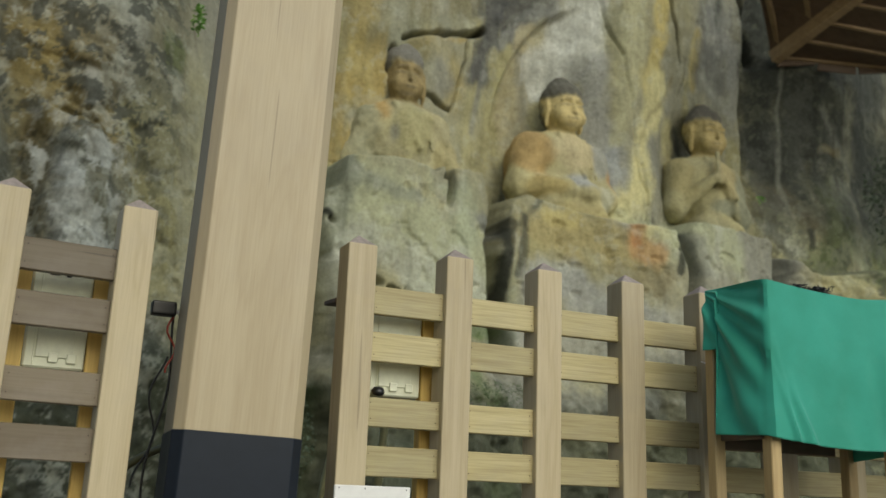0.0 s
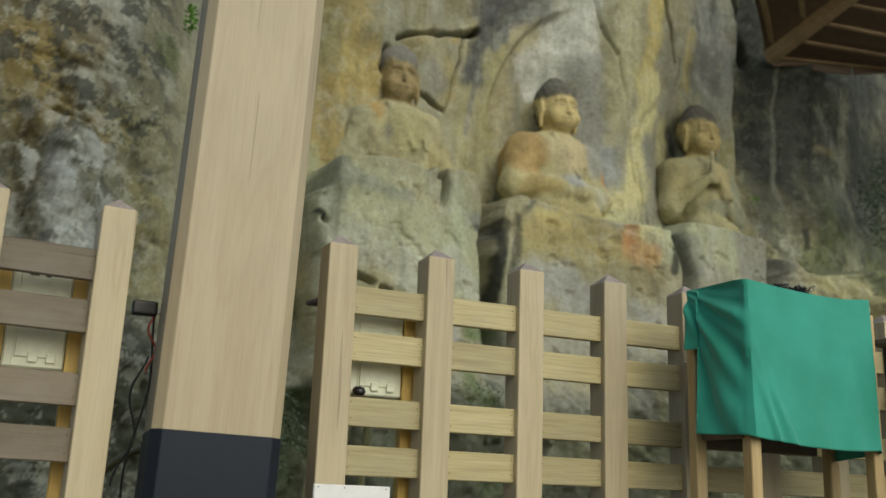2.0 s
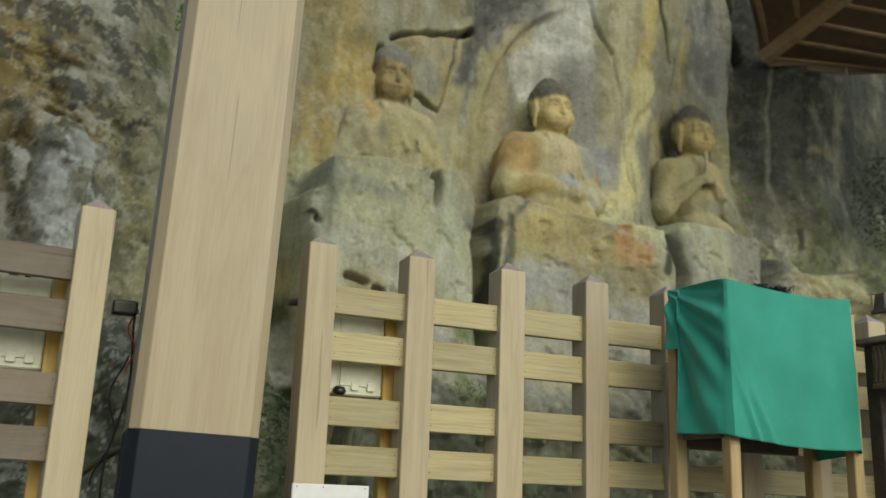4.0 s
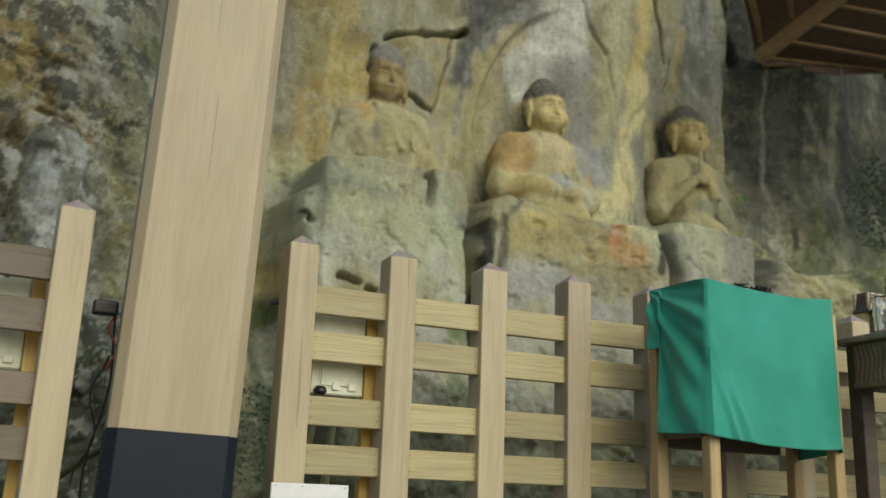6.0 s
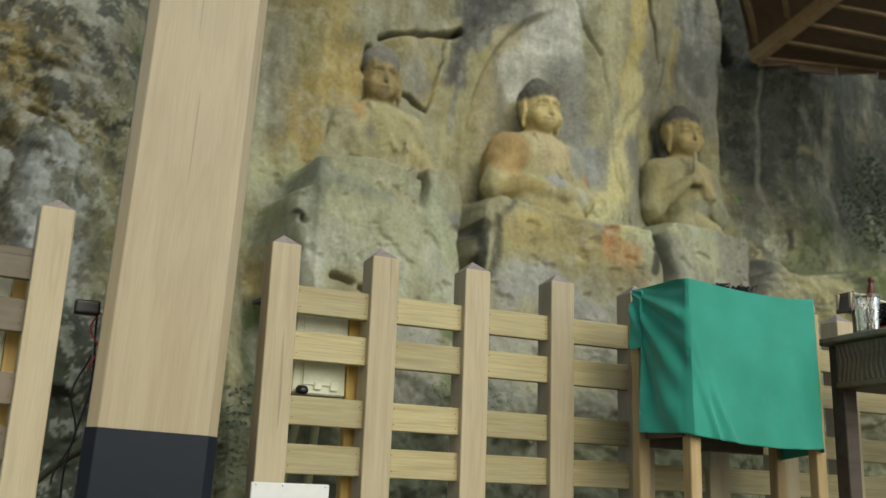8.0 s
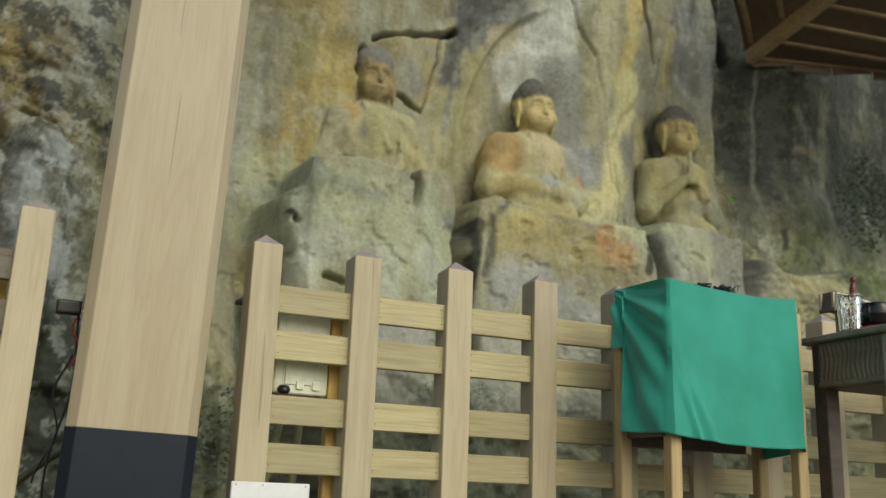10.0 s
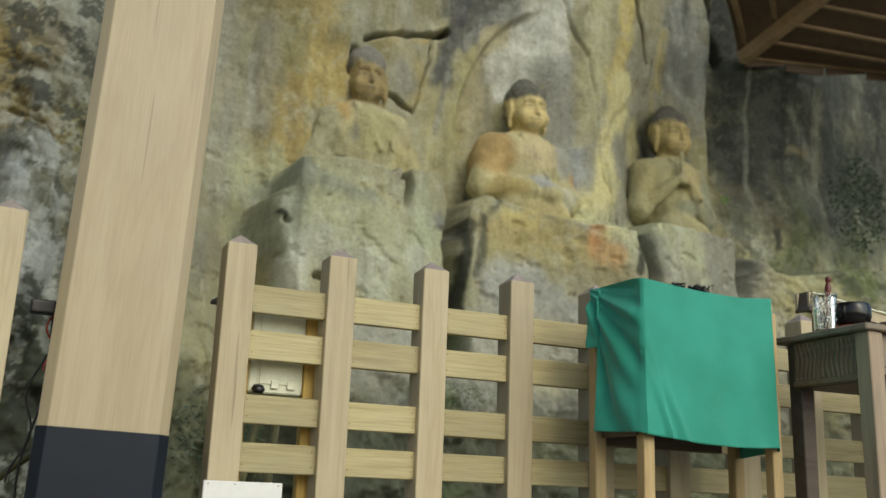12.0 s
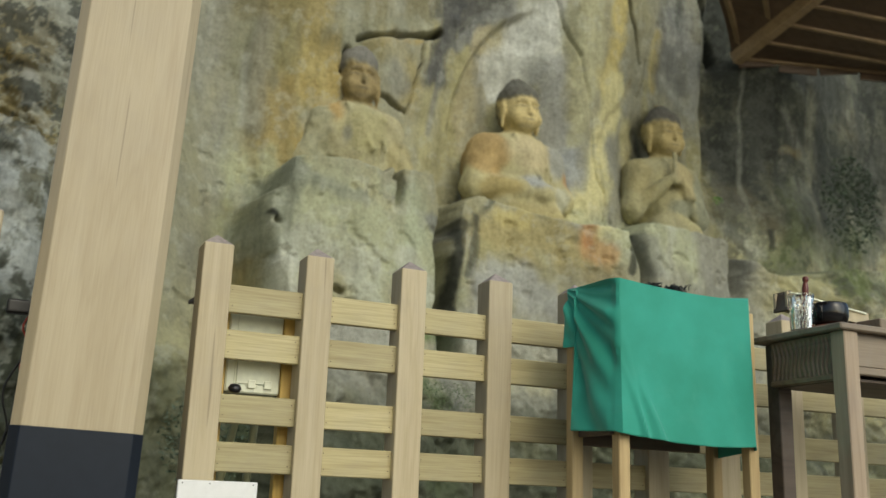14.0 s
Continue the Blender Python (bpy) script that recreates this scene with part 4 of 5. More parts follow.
# ---- the great pillar of the shelter ----
def chamfered(half, cut, z0, z1):
    bm = bmesh.new()
    ring = [(half - cut, -half), (half, -half + cut), (half, half - cut), (half - cut, half), (-half + cut, half), (-half, half - cut), (-half, -half + cut), (-half + cut, -half)]
    lo, hi = [bm.verts.new((x, y, z0)) for x, y in ring], [bm.verts.new((x, y, z1)) for x, y in ring]
    for k in range(8):
        bm.faces.new((lo[k], lo[(k + 1) % 8], hi[(k + 1) % 8], hi[k]))
    bm.faces.new(lo[::-1])
    bm.faces.new(hi)
    bmesh.ops.bevel(bm, geom=bm.edges[:], offset=0.0025, segments=1, affect="EDGES")
    return bm


def pillar():
    p = thing("pillar", "broad pale cypress pillar with chamfered corners and a dark metal foot", "pillar", pose(-0.428, 0.078, 0, 0, 1.48, -4.5))
    part("shaft", chamfered(0.2095, 0.034, 0.47, 4.63), WOOD_PILLAR, p)
    part("metal_foot", chamfered(0.2125, 0.035, 0.0, 0.478), METAL_BASE, p, "dark blue-grey sheet metal foot")
    return p


pillar()

# ---- the fence ----
POST_W, POST_H, SHOULDER, PITCH = 0.112, 1.25, 1.203, 0.40
RAILS = ((0.952, 1.057), (0.777, 0.886), (0.541, 0.646), (0.366, 0.473))


def post_mesh(h=POST_H, sh=SHOULDER, w=POST_W):
    bm = bmesh.new()
    a = w / 2
    lo = [bm.verts.new((x, y, 0)) for x, y in ((-a, -a), (a, -a), (a, a), (-a, a))]
    hi = [bm.verts.new((v.co.x, v.co.y, sh)) for v in lo]
    tip = bm.verts.new((0, 0, h))
    for k in range(4):
        bm.faces.new((lo[k], lo[(k + 1) % 4], hi[(k + 1) % 4], hi[k]))
        bm.faces.new((hi[k], hi[(k + 1) % 4], tip))
    bm.faces.new(lo[::-1])
    bmesh.ops.bevel(bm, geom=bm.edges[:], offset=0.003, segments=1, affect="EDGES")
    return bm


def fence(label, xs, at, rail_wood, group="fence runs"):
    f = thing("fence", label, "fence", at, group)
    first = nail = None
    for x in xs:
        if first is None:
            first = part("post", post_mesh(), WOOD_POST, f, at=pose(x, POST_W / 2, 0))
            first.data.materials.append(WOOD_END)
            for face in first.data.polygons:
                face.material_index = 1 if face.center.z > SHOULDER + 0.004 else 0
        else:
            ob = new("post", first.data)
            ob.parent, ob.matrix_local = f, pose(x, POST_W / 2, 0, 0, 0, random.choice((0, 90, 180, 270)))
    for x0, x1 in zip(xs, xs[1:]):
        for z0, z1 in RAILS:
            rail = part("rail", block(x1 - x0 - POST_W + 0.02, 0.032, z1 - z0, 0.003), rail_wood, f, at=pose((x0 + x1) / 2, 0.027 + 0.016 + random.uniform(-0.002, 0.002), (z0 + z1) / 2))
            for side in (-1, 1):
                for lift in (-0.028, 0.030):
                    spot = pose(side * ((x1 - x0 - POST_W) / 2 - 0.014) + random.uniform(-0.003, 0.003), -0.0165, lift + random.uniform(-0.004, 0.004))
                    if nail is None:
                        nail = part("nail", lathe([(0.0, -0.0012), (0.0018, -0.0008), (0.0020, 0.0012), (0.0, 0.0014)], 8), NAIL, rail, "rusty nail head", at=spot @ pose(0, 0, 0, 90, 0, 0))
                    else:
                        ob = new("nail", nail.data)
                        ob.parent, ob.matrix_local = rail, spot @ pose(0, 0, 0, 90, 0, 0)
    return f


fence("pale unpainted timber fence with pointed square posts and four rails", [PITCH * i for i in range(0, 10)], pose(0, 0, 0), WOOD_RAIL)
fence("timber fence with pale pointed posts and weathered brown rails darkened for shade", [-PITCH * 2, -PITCH, 0], pose(-0.817, -0.043, 0, 0, 0.53, 3.56), WOOD_SHADED_RAIL)

# ---- stand under the green cloth ----
def cloth_stand():
    s = thing("side_table", "pale timber side table with thin square legs", "table", pose(1.42, -0.52, 0))
    leg = None
    for x, y in ((0.045, 0.035), (0.005, 0.295), (0.682, 0.055), (0.700, 0.300)):
        if leg is None:
            leg = part("leg", block(0.05, 0.05, 1.09, 0.004, True), WOOD_STAND, s, at=pose(x, y, 0))
        else:
            ob = new("leg", leg.data)
            ob.parent, ob.matrix_local = s, pose(x, y, 0)
    part("tabletop", block(0.66, 0.27, 0.03, 0.005), WOOD_RAIL, s, at=pose(0.35, 0.15, 1.107))
    for y in (0.04, 0.28):
        part("apron", block(0.60, 0.022, 0.09, 0.003), WOOD_RAIL, s, at=pose(0.32, y, 1.04))
    part("stretcher", block(0.60, 0.025, 0.07, 0.003), WOOD_DARK, s, "dark brown stretcher", at=pose(0.32, 0.30, 0.56))
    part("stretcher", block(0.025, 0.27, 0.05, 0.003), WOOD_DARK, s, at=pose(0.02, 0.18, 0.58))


cloth_stand()


def cloth_material():
    m, t, b = material("green_cotton")
    vec = coords(t)
    weave = noise_tex(t, vec, 420.0, 2.0, 0.6)
    broad = noise_tex(t, vec, 3.2, 4.0, 0.55)
    col = ramp(t, broad, [(0.3, (0.010, 0.26, 0.175)), (0.7, (0.025, 0.35, 0.26))])
    col = mix(t, "MULTIPLY", 0.25, col, ramp(t, weave, [(0.3, (0.75, 0.75, 0.75)), (0.7, (1.1, 1.1, 1.1))]))
    fade = ramp(t, noise_tex(t, vec, 7.0, 6.0, 0.7, 0.5), [(0.55, (0, 0, 0)), (0.8, (0.22, 0.22, 0.22))])
    col = mix(t, "MIX", fade, col, (0.10, 0.36, 0.27))
    t.links.new(col, b.inputs["Base Color"])
    b.inputs["Roughness"].default_value = 0.75
    b.inputs["Sheen Weight"].default_value = 0.25
    bump(t, b, weave, 0.12, 0.001)
    return m


GREEN_CLOTH = cloth_material()


def green_cloth():
    """A cloth thrown over the side table: top, front and short side hang as one sheet."""
    top = 1.148
    path = [Vector((1.388, -0.235)), Vector((1.428, -0.528)), Vector((2.083, -0.508)), Vector((2.115, -0.175))]
    cuts = [0.0]
    for a, b in zip(path, path[1:]):
        cuts.append(cuts[-1] + (b - a).length)
    nu, nv = 190, 80
    bm = bmesh.new()
    rows = []
    for i in range(nu + 1):
        u = cuts[-1] * i / nu
        k = max(n for n in range(3) if cuts[n] <= u + 1e-9)
        f = min(1, (u - cuts[k]) / (cuts[k + 1] - cuts[k]))
        p = path[k].lerp(path[k + 1], f)
        d = (path[k + 1] - path[k]).normalized()
        out = Vector((d.y, -d.x))
        # soften the upright edges
        for c in (1, 2):
            near = abs(u - cuts[c])
            if near < 0.006:
                inward = ((path[c - 1] - path[c]).normalized() + (path[c + 1] - path[c]).normalized()).normalized()
                p = p + inward * 0.002 * (1 - near / 0.006)
        if k == 0:
            hem = 0.575 - 0.012 * f if f > 0.22 else 0.905
        elif k == 1:
            hem = 0.557 - 0.022 * math.sin(f * math.pi * 0.9) - 0.010 * f
        else:
            hem = 0.53 - 0.03 * f
        col = []
        for j in range(nv + 1):
            v = j / nv
            z = top - 0.012 * (k == 1) * math.sin(math.pi * f) * (1 - v) - (top - hem) * v
            if k == 1:
                z -= 0.014 * f * (1 - v)
            off = 0.006 + 0.010 * v
            if k == 0:
                # folds that fan out from the far top corner towards the near bottom one
                ang = math.atan2(v * 0.58 + 0.012, f * 0.30 + 0.03)
                far = math.hypot(v * 0.58, f * 0.30)
                fan = math.sin(ang * 13.0 + 1.4 + 0.5 * math.sin(far * 9)) + 0.55 * math.sin(ang * 27.0 + 0.6 + far * 4)
                off += 0.012 * fan * min(1, far * 5) * min(1, (1 - f) * 7 + 0.1)
                off += 0.006 * math.sin(f * 9 + v * 3) * v
                off += 0.035 * v * (1 - f) * (f > 0.22)
            elif k == 1:
                drag = math.exp(-((f - 0.10 - 0.35 * (v - 0.55)) / 0.035) ** 2) * max(0, v - 0.45)
                off += 0.022 * drag + 0.014 * math.exp(-((f - 0.04 - 0.22 * (v - 0.45)) / 0.02) ** 2) * max(0, v - 0.3)
                for c0, sl, v0, wd in ((0.0, 0.34, 0.50, 0.020), (0.10, 0.5, 0.62, 0.026)):
                    off += 0.006 * math.exp(-((f - c0 - sl * (v - v0)) / wd) ** 2) * min(1, max(0, v - v0) * 5)
                off += 0.004 * math.sin(f * 9 + 2.5 * v) * v + 0.003 * math.sin(f * 23 - 4 * v) * v
                off += 0.018 * v * v * math.sin(math.pi * f) + 0.02 * v * max(0, f - 0.85)
            off += 0.0025 * noise.noise(Vector((u * 9, v * 7, 1.0)))
            q = p + out * off
            col.append(bm.verts.new((q.x, q.y, z)))
        rows.append(col)
    for a, b in zip(rows, rows[1:]):
        for j in range(nv):
            bm.faces.new((a[j], a[j + 1], b[j + 1], b[j]))
    # the sheet over the tabletop, sagging a little
    rim = [r[0] for r in rows]
    back = [bm.verts.new((1.372 + (2.115 - 1.372) * i / nu, -0.20 + 0.03 * i / nu, top - 0.002 - 0.006 * math.sin(math.pi * i / nu))) for i in range(nu + 1)]
    n1 = int(nu * cuts[1] / cuts[-1]) + 1
    n2 = int(nu * cuts[2] / cuts[-1])
    centre = bm.verts.new((1.74, -0.35, top - 0.008))
    for a, b in zip(rim, rim[1:]):
        bm.faces.new((a, b, centre))
    bmesh.ops.delete(bm, geom=back, context="VERTS")
    bmesh.ops.recalc_face_normals(bm, faces=bm.faces)
    ob = part("cloth", bm, GREEN_CLOTH, smooth=True)
    ob.data.set_sharp_from_angle(angle=radians(38))
    sol = ob.modifiers.new("thickness", "SOLIDIFY")
    sol.thickness, sol.offset = 0.002, 0
    return tagged(ob, "green cotton cloth draped and creased over a side table", "cloth")


green_cloth()


def net_tangle(x, y, z, wdt, hgt, seed, n=46):
    """A dark crumpled scrap of netting."""
    rng = random.Random(seed)
    bm = bmesh.new()
    for _ in range(n):
        pts = []
        p = Vector((rng.gauss(0, wdt * 0.22), rng.gauss(0, 0.018), abs(rng.gauss(hgt * 0.3, hgt * 0.25))))
        d = Vector((rng.uniform(-1, 1), rng.uniform(-1, 1), rng.uniform(-0.6, 0.6))).normalized()
        for _ in range(6):
            pts.append(Vector((max(-wdt / 2, min(wdt / 2, p.x)), p.y, max(0.001, min(hgt, p.z)))))
            d = (d + 0.9 * Vector((rng.uniform(-1, 1), rng.uniform(-1, 1), rng.uniform(-1, 1)))).normalized()
            p = p + d * 0.007
        if all((a - b).length > 1e-4 for a, b in zip(pts, pts[1:])):
            add = tube(pts, 0.0016, 5)
            me = bpy.data.meshes.new("strand")
            add.to_mesh(me)
            add.free()
            bm.from_mesh(me)
            bpy.data.meshes.remove(me)
    ob = part("netting", bm, BLACK)
    ob.location = (x, y, z)
    return tagged(ob, "crumpled scrap of dark netting lying on green cloth", "netting")


net_tangle(1.725, -0.490, 1.132, 0.080, 0.026, 4, 170)
net_tangle(1.61, -0.495, 1.138, 0.05, 0.014, 9, 60)


# ---- offering table ----
def carved_board(length, height, depth):
    """A board with wavering upright grooves cut into its face, the length along x."""
    bm = bmesh.new()
    nx, nz = 150, 16
    front = []
    for i in range(nx + 1):
        x = length * i / nx
        col = []
        for j in range(nz + 1):
            z = height * j / nz
            wob = 0.006 * math.sin(z * 42 + 1.3 * math.sin(x * 21)) + 0.004 * noise.noise(Vector((x * 14, z * 14, 2)))
            g = (0.5 + 0.5 * math.cos((x + wob) * math.tau / 0.024)) ** 2
            edge = min(1, j / 2, (nz - j) / 2)
            col.append(bm.verts.new((x, -depth / 2 + 0.007 * g * edge, z)))
        front.append(col)
    for a, b in zip(front, front[1:]):
        for j in range(nz):
            bm.faces.new((a[j], b[j], b[j + 1], a[j + 1]))
    back = [[bm.verts.new((x, depth / 2, z)) for z in (0, height)] for x in (0, length)]
    bm.faces.new((back[0][0], back[0][1], back[1][1], back[1][0]))
    bm.faces.new([c[0] for c in front[::-1]] + [back[0][0], back[1][0]])
    bm.faces.new([c[-1] for c in front] + [back[1][1], back[0][1]])
    bm.faces.new(front[0][::-1][::-1] + [back[0][1], back[0][0]])
    bm.faces.new(front[-1][::-1] + [back[1][0], back[1][1]])
    bmesh.ops.recalc_face_normals(bm, faces=bm.faces)
    return bm


def offering_table():
    L, D, H = 1.5, 0.50, 1.005
    s = thing("offering_table", "weathered grey-brown wooden offering table with a carved apron", "table", pose(2.20, -0.885, 0))
    part("tabletop", block(L, D, 0.026, 0.005), WOOD_TABLE_X, s, at=pose(L / 2 - 0.012, D / 2 - 0.008, H - 0.013))
    leg = None
    for x, y in ((0.055, 0.045), (0.10, D - 0.05), (L - 0.08, 0.045), (L - 0.08, D - 0.05)):
        if leg is None:
            bm = block(0.072, 0.072, H - 0.026, 0.004, True)
            for v in bm.verts:
                if v.co.z < 0.2:
                    v.co.x *= 0.9
                    v.co.y *= 0.9
            leg = part("leg", bm, WOOD_TABLE, s, at=pose(x, y, 0))
        else:
            ob = new("leg", leg.data)
            ob.parent, ob.matrix_local = s, pose(x, y, 0)
            # rear legs get a darker copy of the wood, as if shaded
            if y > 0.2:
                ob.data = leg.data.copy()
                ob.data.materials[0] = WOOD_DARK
                ob["label"] = "rear leg coloured dark for the shade under the table"
    part("side_apron", carved_board(D - 0.165, 0.165, 0.022), WOOD_APRON, s, "grey-brown side board carved with wavy upright grooves", at=pose(0.035, D - 0.088, H - 0.195, 0, 0, -90))
    part("moulding", block(0.03, D - 0.165, 0.022, 0.004), WOOD_APRON, s, at=pose(0.034, D / 2 - 0.003, H - 0.20))
    part("front_apron", block(L - 0.2, 0.02, 0.13, 0.003), WOOD_TABLE_X, s, at=pose(L / 2 - 0.01, 0.042, H - 0.092))
    part("moulding", block(L - 0.2, 0.03, 0.03, 0.004), WOOD_TABLE_X, s, at=pose(L / 2 - 0.01, 0.040, H - 0.174))
    # back and underside coloured dark to stand for shade
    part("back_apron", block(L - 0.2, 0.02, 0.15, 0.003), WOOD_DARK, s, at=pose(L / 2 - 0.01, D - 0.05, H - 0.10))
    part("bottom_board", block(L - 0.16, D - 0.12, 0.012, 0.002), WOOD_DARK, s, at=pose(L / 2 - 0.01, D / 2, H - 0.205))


offering_table()
TABLE = 1.005


def cut_glass():
    m, t, b = material("cut_glass")
    b.inputs["Transmission Weight"].default_value = 1.0
    b.inputs["Roughness"].default_value = 0.06
    b.inputs["IOR"].default_value = 1.48
    b.inputs["Base Color"].default_value = (0.93, 0.96, 0.95, 1)
    return m


def tumbler(x, y):
    bm = bmesh.new()
    n, rowsn = 48, 20
    rings = []
    for j in range(rowsn + 1):
        f = j / rowsn
        ring = []
        for k in range(n):
            a = k * math.tau / n
            facet = 0.0060 * max(abs(math.sin(a * 6 + f * 9)), abs(math.sin(a * 6 - f * 9))) * (0.05 < f < 0.93)
            r = 0.045 + 0.008 * f - facet
            ring.append(bm.verts.new((r * math.cos(a), r * math.sin(a), 0.165 * f)))
        rings.append(ring)
    for j in range(8):
        f = 1 - j / 7 * 0.9
        r = 0.049 * (0.86 + 0.14 * f) if j else 0.050
        rings.append([bm.verts.new((r * math.cos(k * math.tau / n), r * math.sin(k * math.tau / n), 0.165 * f)) for k in range(n)])
    for a, b in zip(rings, rings[1:]):
        for k in range(n):
            bm.faces.new((a[k], a[(k + 1) % n], b[(k + 1) % n], b[k]))
    bm.faces.new(rings[0][::-1])
    bm.faces.new(rings[-1])
    ob = part("tumbler", bm, cut_glass())
    ob.location = (x, y, TABLE)
    return tagged(ob, "clear cut-glass tumbler on the offering table", "glass")


tumbler(2.284, -0.60)
MALLET_RED = plain("dark_red_lacquer", (0.13, 0.025, 0.015), 0.3, 0.0, 0.15, 30.0, 0.03)
mallet = thing("mallet", "small bell mallet with turned dark red handle in a tumbler", "mallet", pose(2.298, -0.595, TABLE + 0.020, 3, 3, 0))
part("stick", lathe([(0.0, 0.0), (0.006, 0.002), (0.006, 0.15), (0.0, 0.152)], 16), MALLET_RED, mallet, smooth=True)
part("handle", lathe([(0.0, 0.135), (0.010, 0.137), (0.013, 0.155), (0.014, 0.175), (0.011, 0.192), (0.008, 0.199), (0.012, 0.206), (0.013, 0.217), (0.009, 0.224), (0.0, 0.226)], 24), MALLET_RED, mallet, smooth=True)

LACQUER = plain("black_lacquer", (0.008, 0.008, 0.009), 0.12, 0.0, 0.1, 20.0, 0.01)
bowl = part("singing_bowl", lathe([(0.0, 0.0), (0.06, 0.001), (0.082, 0.010), (0.092, 0.035), (0.092, 0.066), (0.087, 0.084), (0.082, 0.088), (0.080, 0.082), (0.084, 0.062), (0.080, 0.030), (0.05, 0.012), (0.0, 0.010)], 56), LACQUER, smooth=True)
bowl.scale = (0.84, 0.84, 1.05)
bowl.location = (2.436, -0.60, TABLE + 0.050)
tagged(bowl, "glossy black bowl-shaped altar bell resting on a pad", "bell")
pad = part("cushion", lathe([(0.0, 0.0), (0.07, 0.0), (0.078, 0.007), (0.072, 0.015), (0.0, 0.017)], 40), plain("red_brocade", (0.22, 0.06, 0.03), 0.8, 0, 0.3, 60), smooth=True)
pad.scale = (1.0, 1.0, 3.1)
pad.location = (2.436, -0.60, TABLE)
tagged(pad, "small round red pad under the black bell", "cushion")


def reading_stand():
    """A low folding stand of thin pale boards, its slope facing the cliff."""
    s = thing("book_stand", "low pale wooden book stand with a sloping board", "stand", pose(2.315, -0.49, TABLE))
    bm = bmesh.new()
    prof = [(0.0, 0.135), (0.0, 0.205), (0.47, 0.158), (0.47, 0.105)]
    for y in (0.0, 0.012):
        for x, z in prof:
            bm.verts.new((x, y, z))
    bm.verts.ensure_lookup_table()
    n = len(prof)
    bm.faces.new(bm.verts[:n])
    bm.faces.new(bm.verts[n:][::-1])
    for k in range(n):
        bm.faces.new((bm.verts[k], bm.verts[n + k], bm.verts[n + (k + 1) % n], bm.verts[(k + 1) % n]))
    bmesh.ops.recalc_face_normals(bm, faces=bm.faces)
    side = part("side_board", bm, WOOD_POST, s)
    part("end_board", block(0.012, 0.085, 0.09, 0.002), WOOD_DARK, s, "dark end board", at=pose(0.012, 0.041, 0.165, 0, 12, 0))
    for x in (0.10, 0.40):
        part("foot", block(0.03, 0.08, 0.15, 0.003, True), WOOD_TABLE, s, at=pose(x, 0.041, 0))
    twin = new("side_board", side.data)
    twin.parent, twin.matrix_local = s, pose(0, 0.07, 0)
    part("sloping_board", block(0.44, 0.10, 0.008, 0.002), CREAM, s, "pale sloping board", at=pose(0.232, 0.04, 0.176, 0, 5.8, 0))


reading_stand()
box = part("wooden_box", block(0.22, 0.12, 0.07, 0.004, True), WOOD_TABLE_X)
box.matrix_world = pose(2.645, -0.70, TABLE, 0, 0, 4)
tagged(box, "low pale wooden box on the offering table", "box")


# ---- cabinets behind the fence ----
def cabinet(x0, x1, y, label, hood):
    w = x1 - x0
    c = thing("cabinet", label, "cabinet", pose(x0, y, 0), "cream cabinets behind the fence")
    body = part("body", block(w, 0.14, 0.34, 0.006), CREAM, c, "cream painted body", at=pose(w / 2, 0.08, 0.835))
    part("door_panel", block(w * 0.62, 0.006, 0.12, 0.002), CREAM, body, at=pose(0.0, -0.074, -0.075))
    part("seam_strip", block(0.003, 0.003, 0.33, 0.001), CREAM, body, at=pose(-w * 0.34, -0.072, 0))
    for k, x in enumerate((-w * 0.12, w * 0.18)):
        part("latch", block(0.03, 0.008, 0.032, 0.002), CREAM, body, at=pose(x + 0.02, -0.078, -0.135))
    part("slot", block(0.03, 0.004, 0.010, 0.001), BLACK, body, at=pose(-w * 0.15, -0.072, 0.145))
    part("slot", block(0.016, 0.004, 0.012, 0.001), BLACK, body, at=pose(w * 0.08, -0.072, 0.143))
    for x in (-0.034, w + 0.034):
        part("frame_post", block(0.062, 0.05, 1.01, 0.003, True), WOOD_YELLOW, c, "bright yellow pine upright", at=pose(x, 0.03, 0))
    if hood:
        part("hood", block(w + 0.24, 0.14, 0.018, 0.003), WOOD_DARK, c, "thin dark hood board", at=pose(w / 2 - 0.02, 0.10, 1.018, 4, 0, 0))
    return c


cabinet(0.095, 0.308, 0.13, "cream painted cabinet between yellow pine uprights", True)
cabinet(-1.105, -0.915, 0.11, "cream painted cabinet on yellow pine uprights beside the pillar", True)
knob = part("padlock_cover", lathe([(0.0, 0.0), (0.02, 0.002), (0.026, 0.014), (0.018, 0.028), (0.0, 0.032)], 24), BLACK, smooth=True)
knob.matrix_world = pose(0.128, 0.115, 0.664, 20, 0, 0)
tagged(knob, "small round black cap on the cabinet ledge", "cap")

BAMBOO = plain("pale_bamboo", (0.36, 0.36, 0.19), 0.5, 0, 0.25, 12.0, 0.1)


def bamboo_pole(a, b, r):
    a, b = Vector(a), Vector(b)
    n = 40
    bm = tube([a.lerp(b, i / n) for i in range(n + 1)], lambda f: r * (1 + 0.10 * (abs((f * 7) % 1 - 0.5) > 0.46)), 12)
    return tagged(part("bamboo_pole", bm, BAMBOO, smooth=True), "pale green bamboo pole leaning behind the fence", "pole", "bamboo poles")


bamboo_pole((0.12, 0.50, 0.0), (0.24, 0.50, 0.64), 0.017)
bamboo_pole((0.27, 0.50, 0.0), (0.315, 0.50, 0.62), 0.017)
bamboo_pole((0.02, 0.55, 0.0), (0.13, 0.55, 0.62), 0.013)

# ---- notice board low before the fence ----
notice = thing("notice_board", "small white notice board leaning low against the fence", "sign", pose(-0.083, -0.075, 0, 0, 0, 1.5))
face = part("panel", block(0.282, 0.012, 0.22, 0.003), WHITE, notice, at=pose(0.141, 0, 0.222))
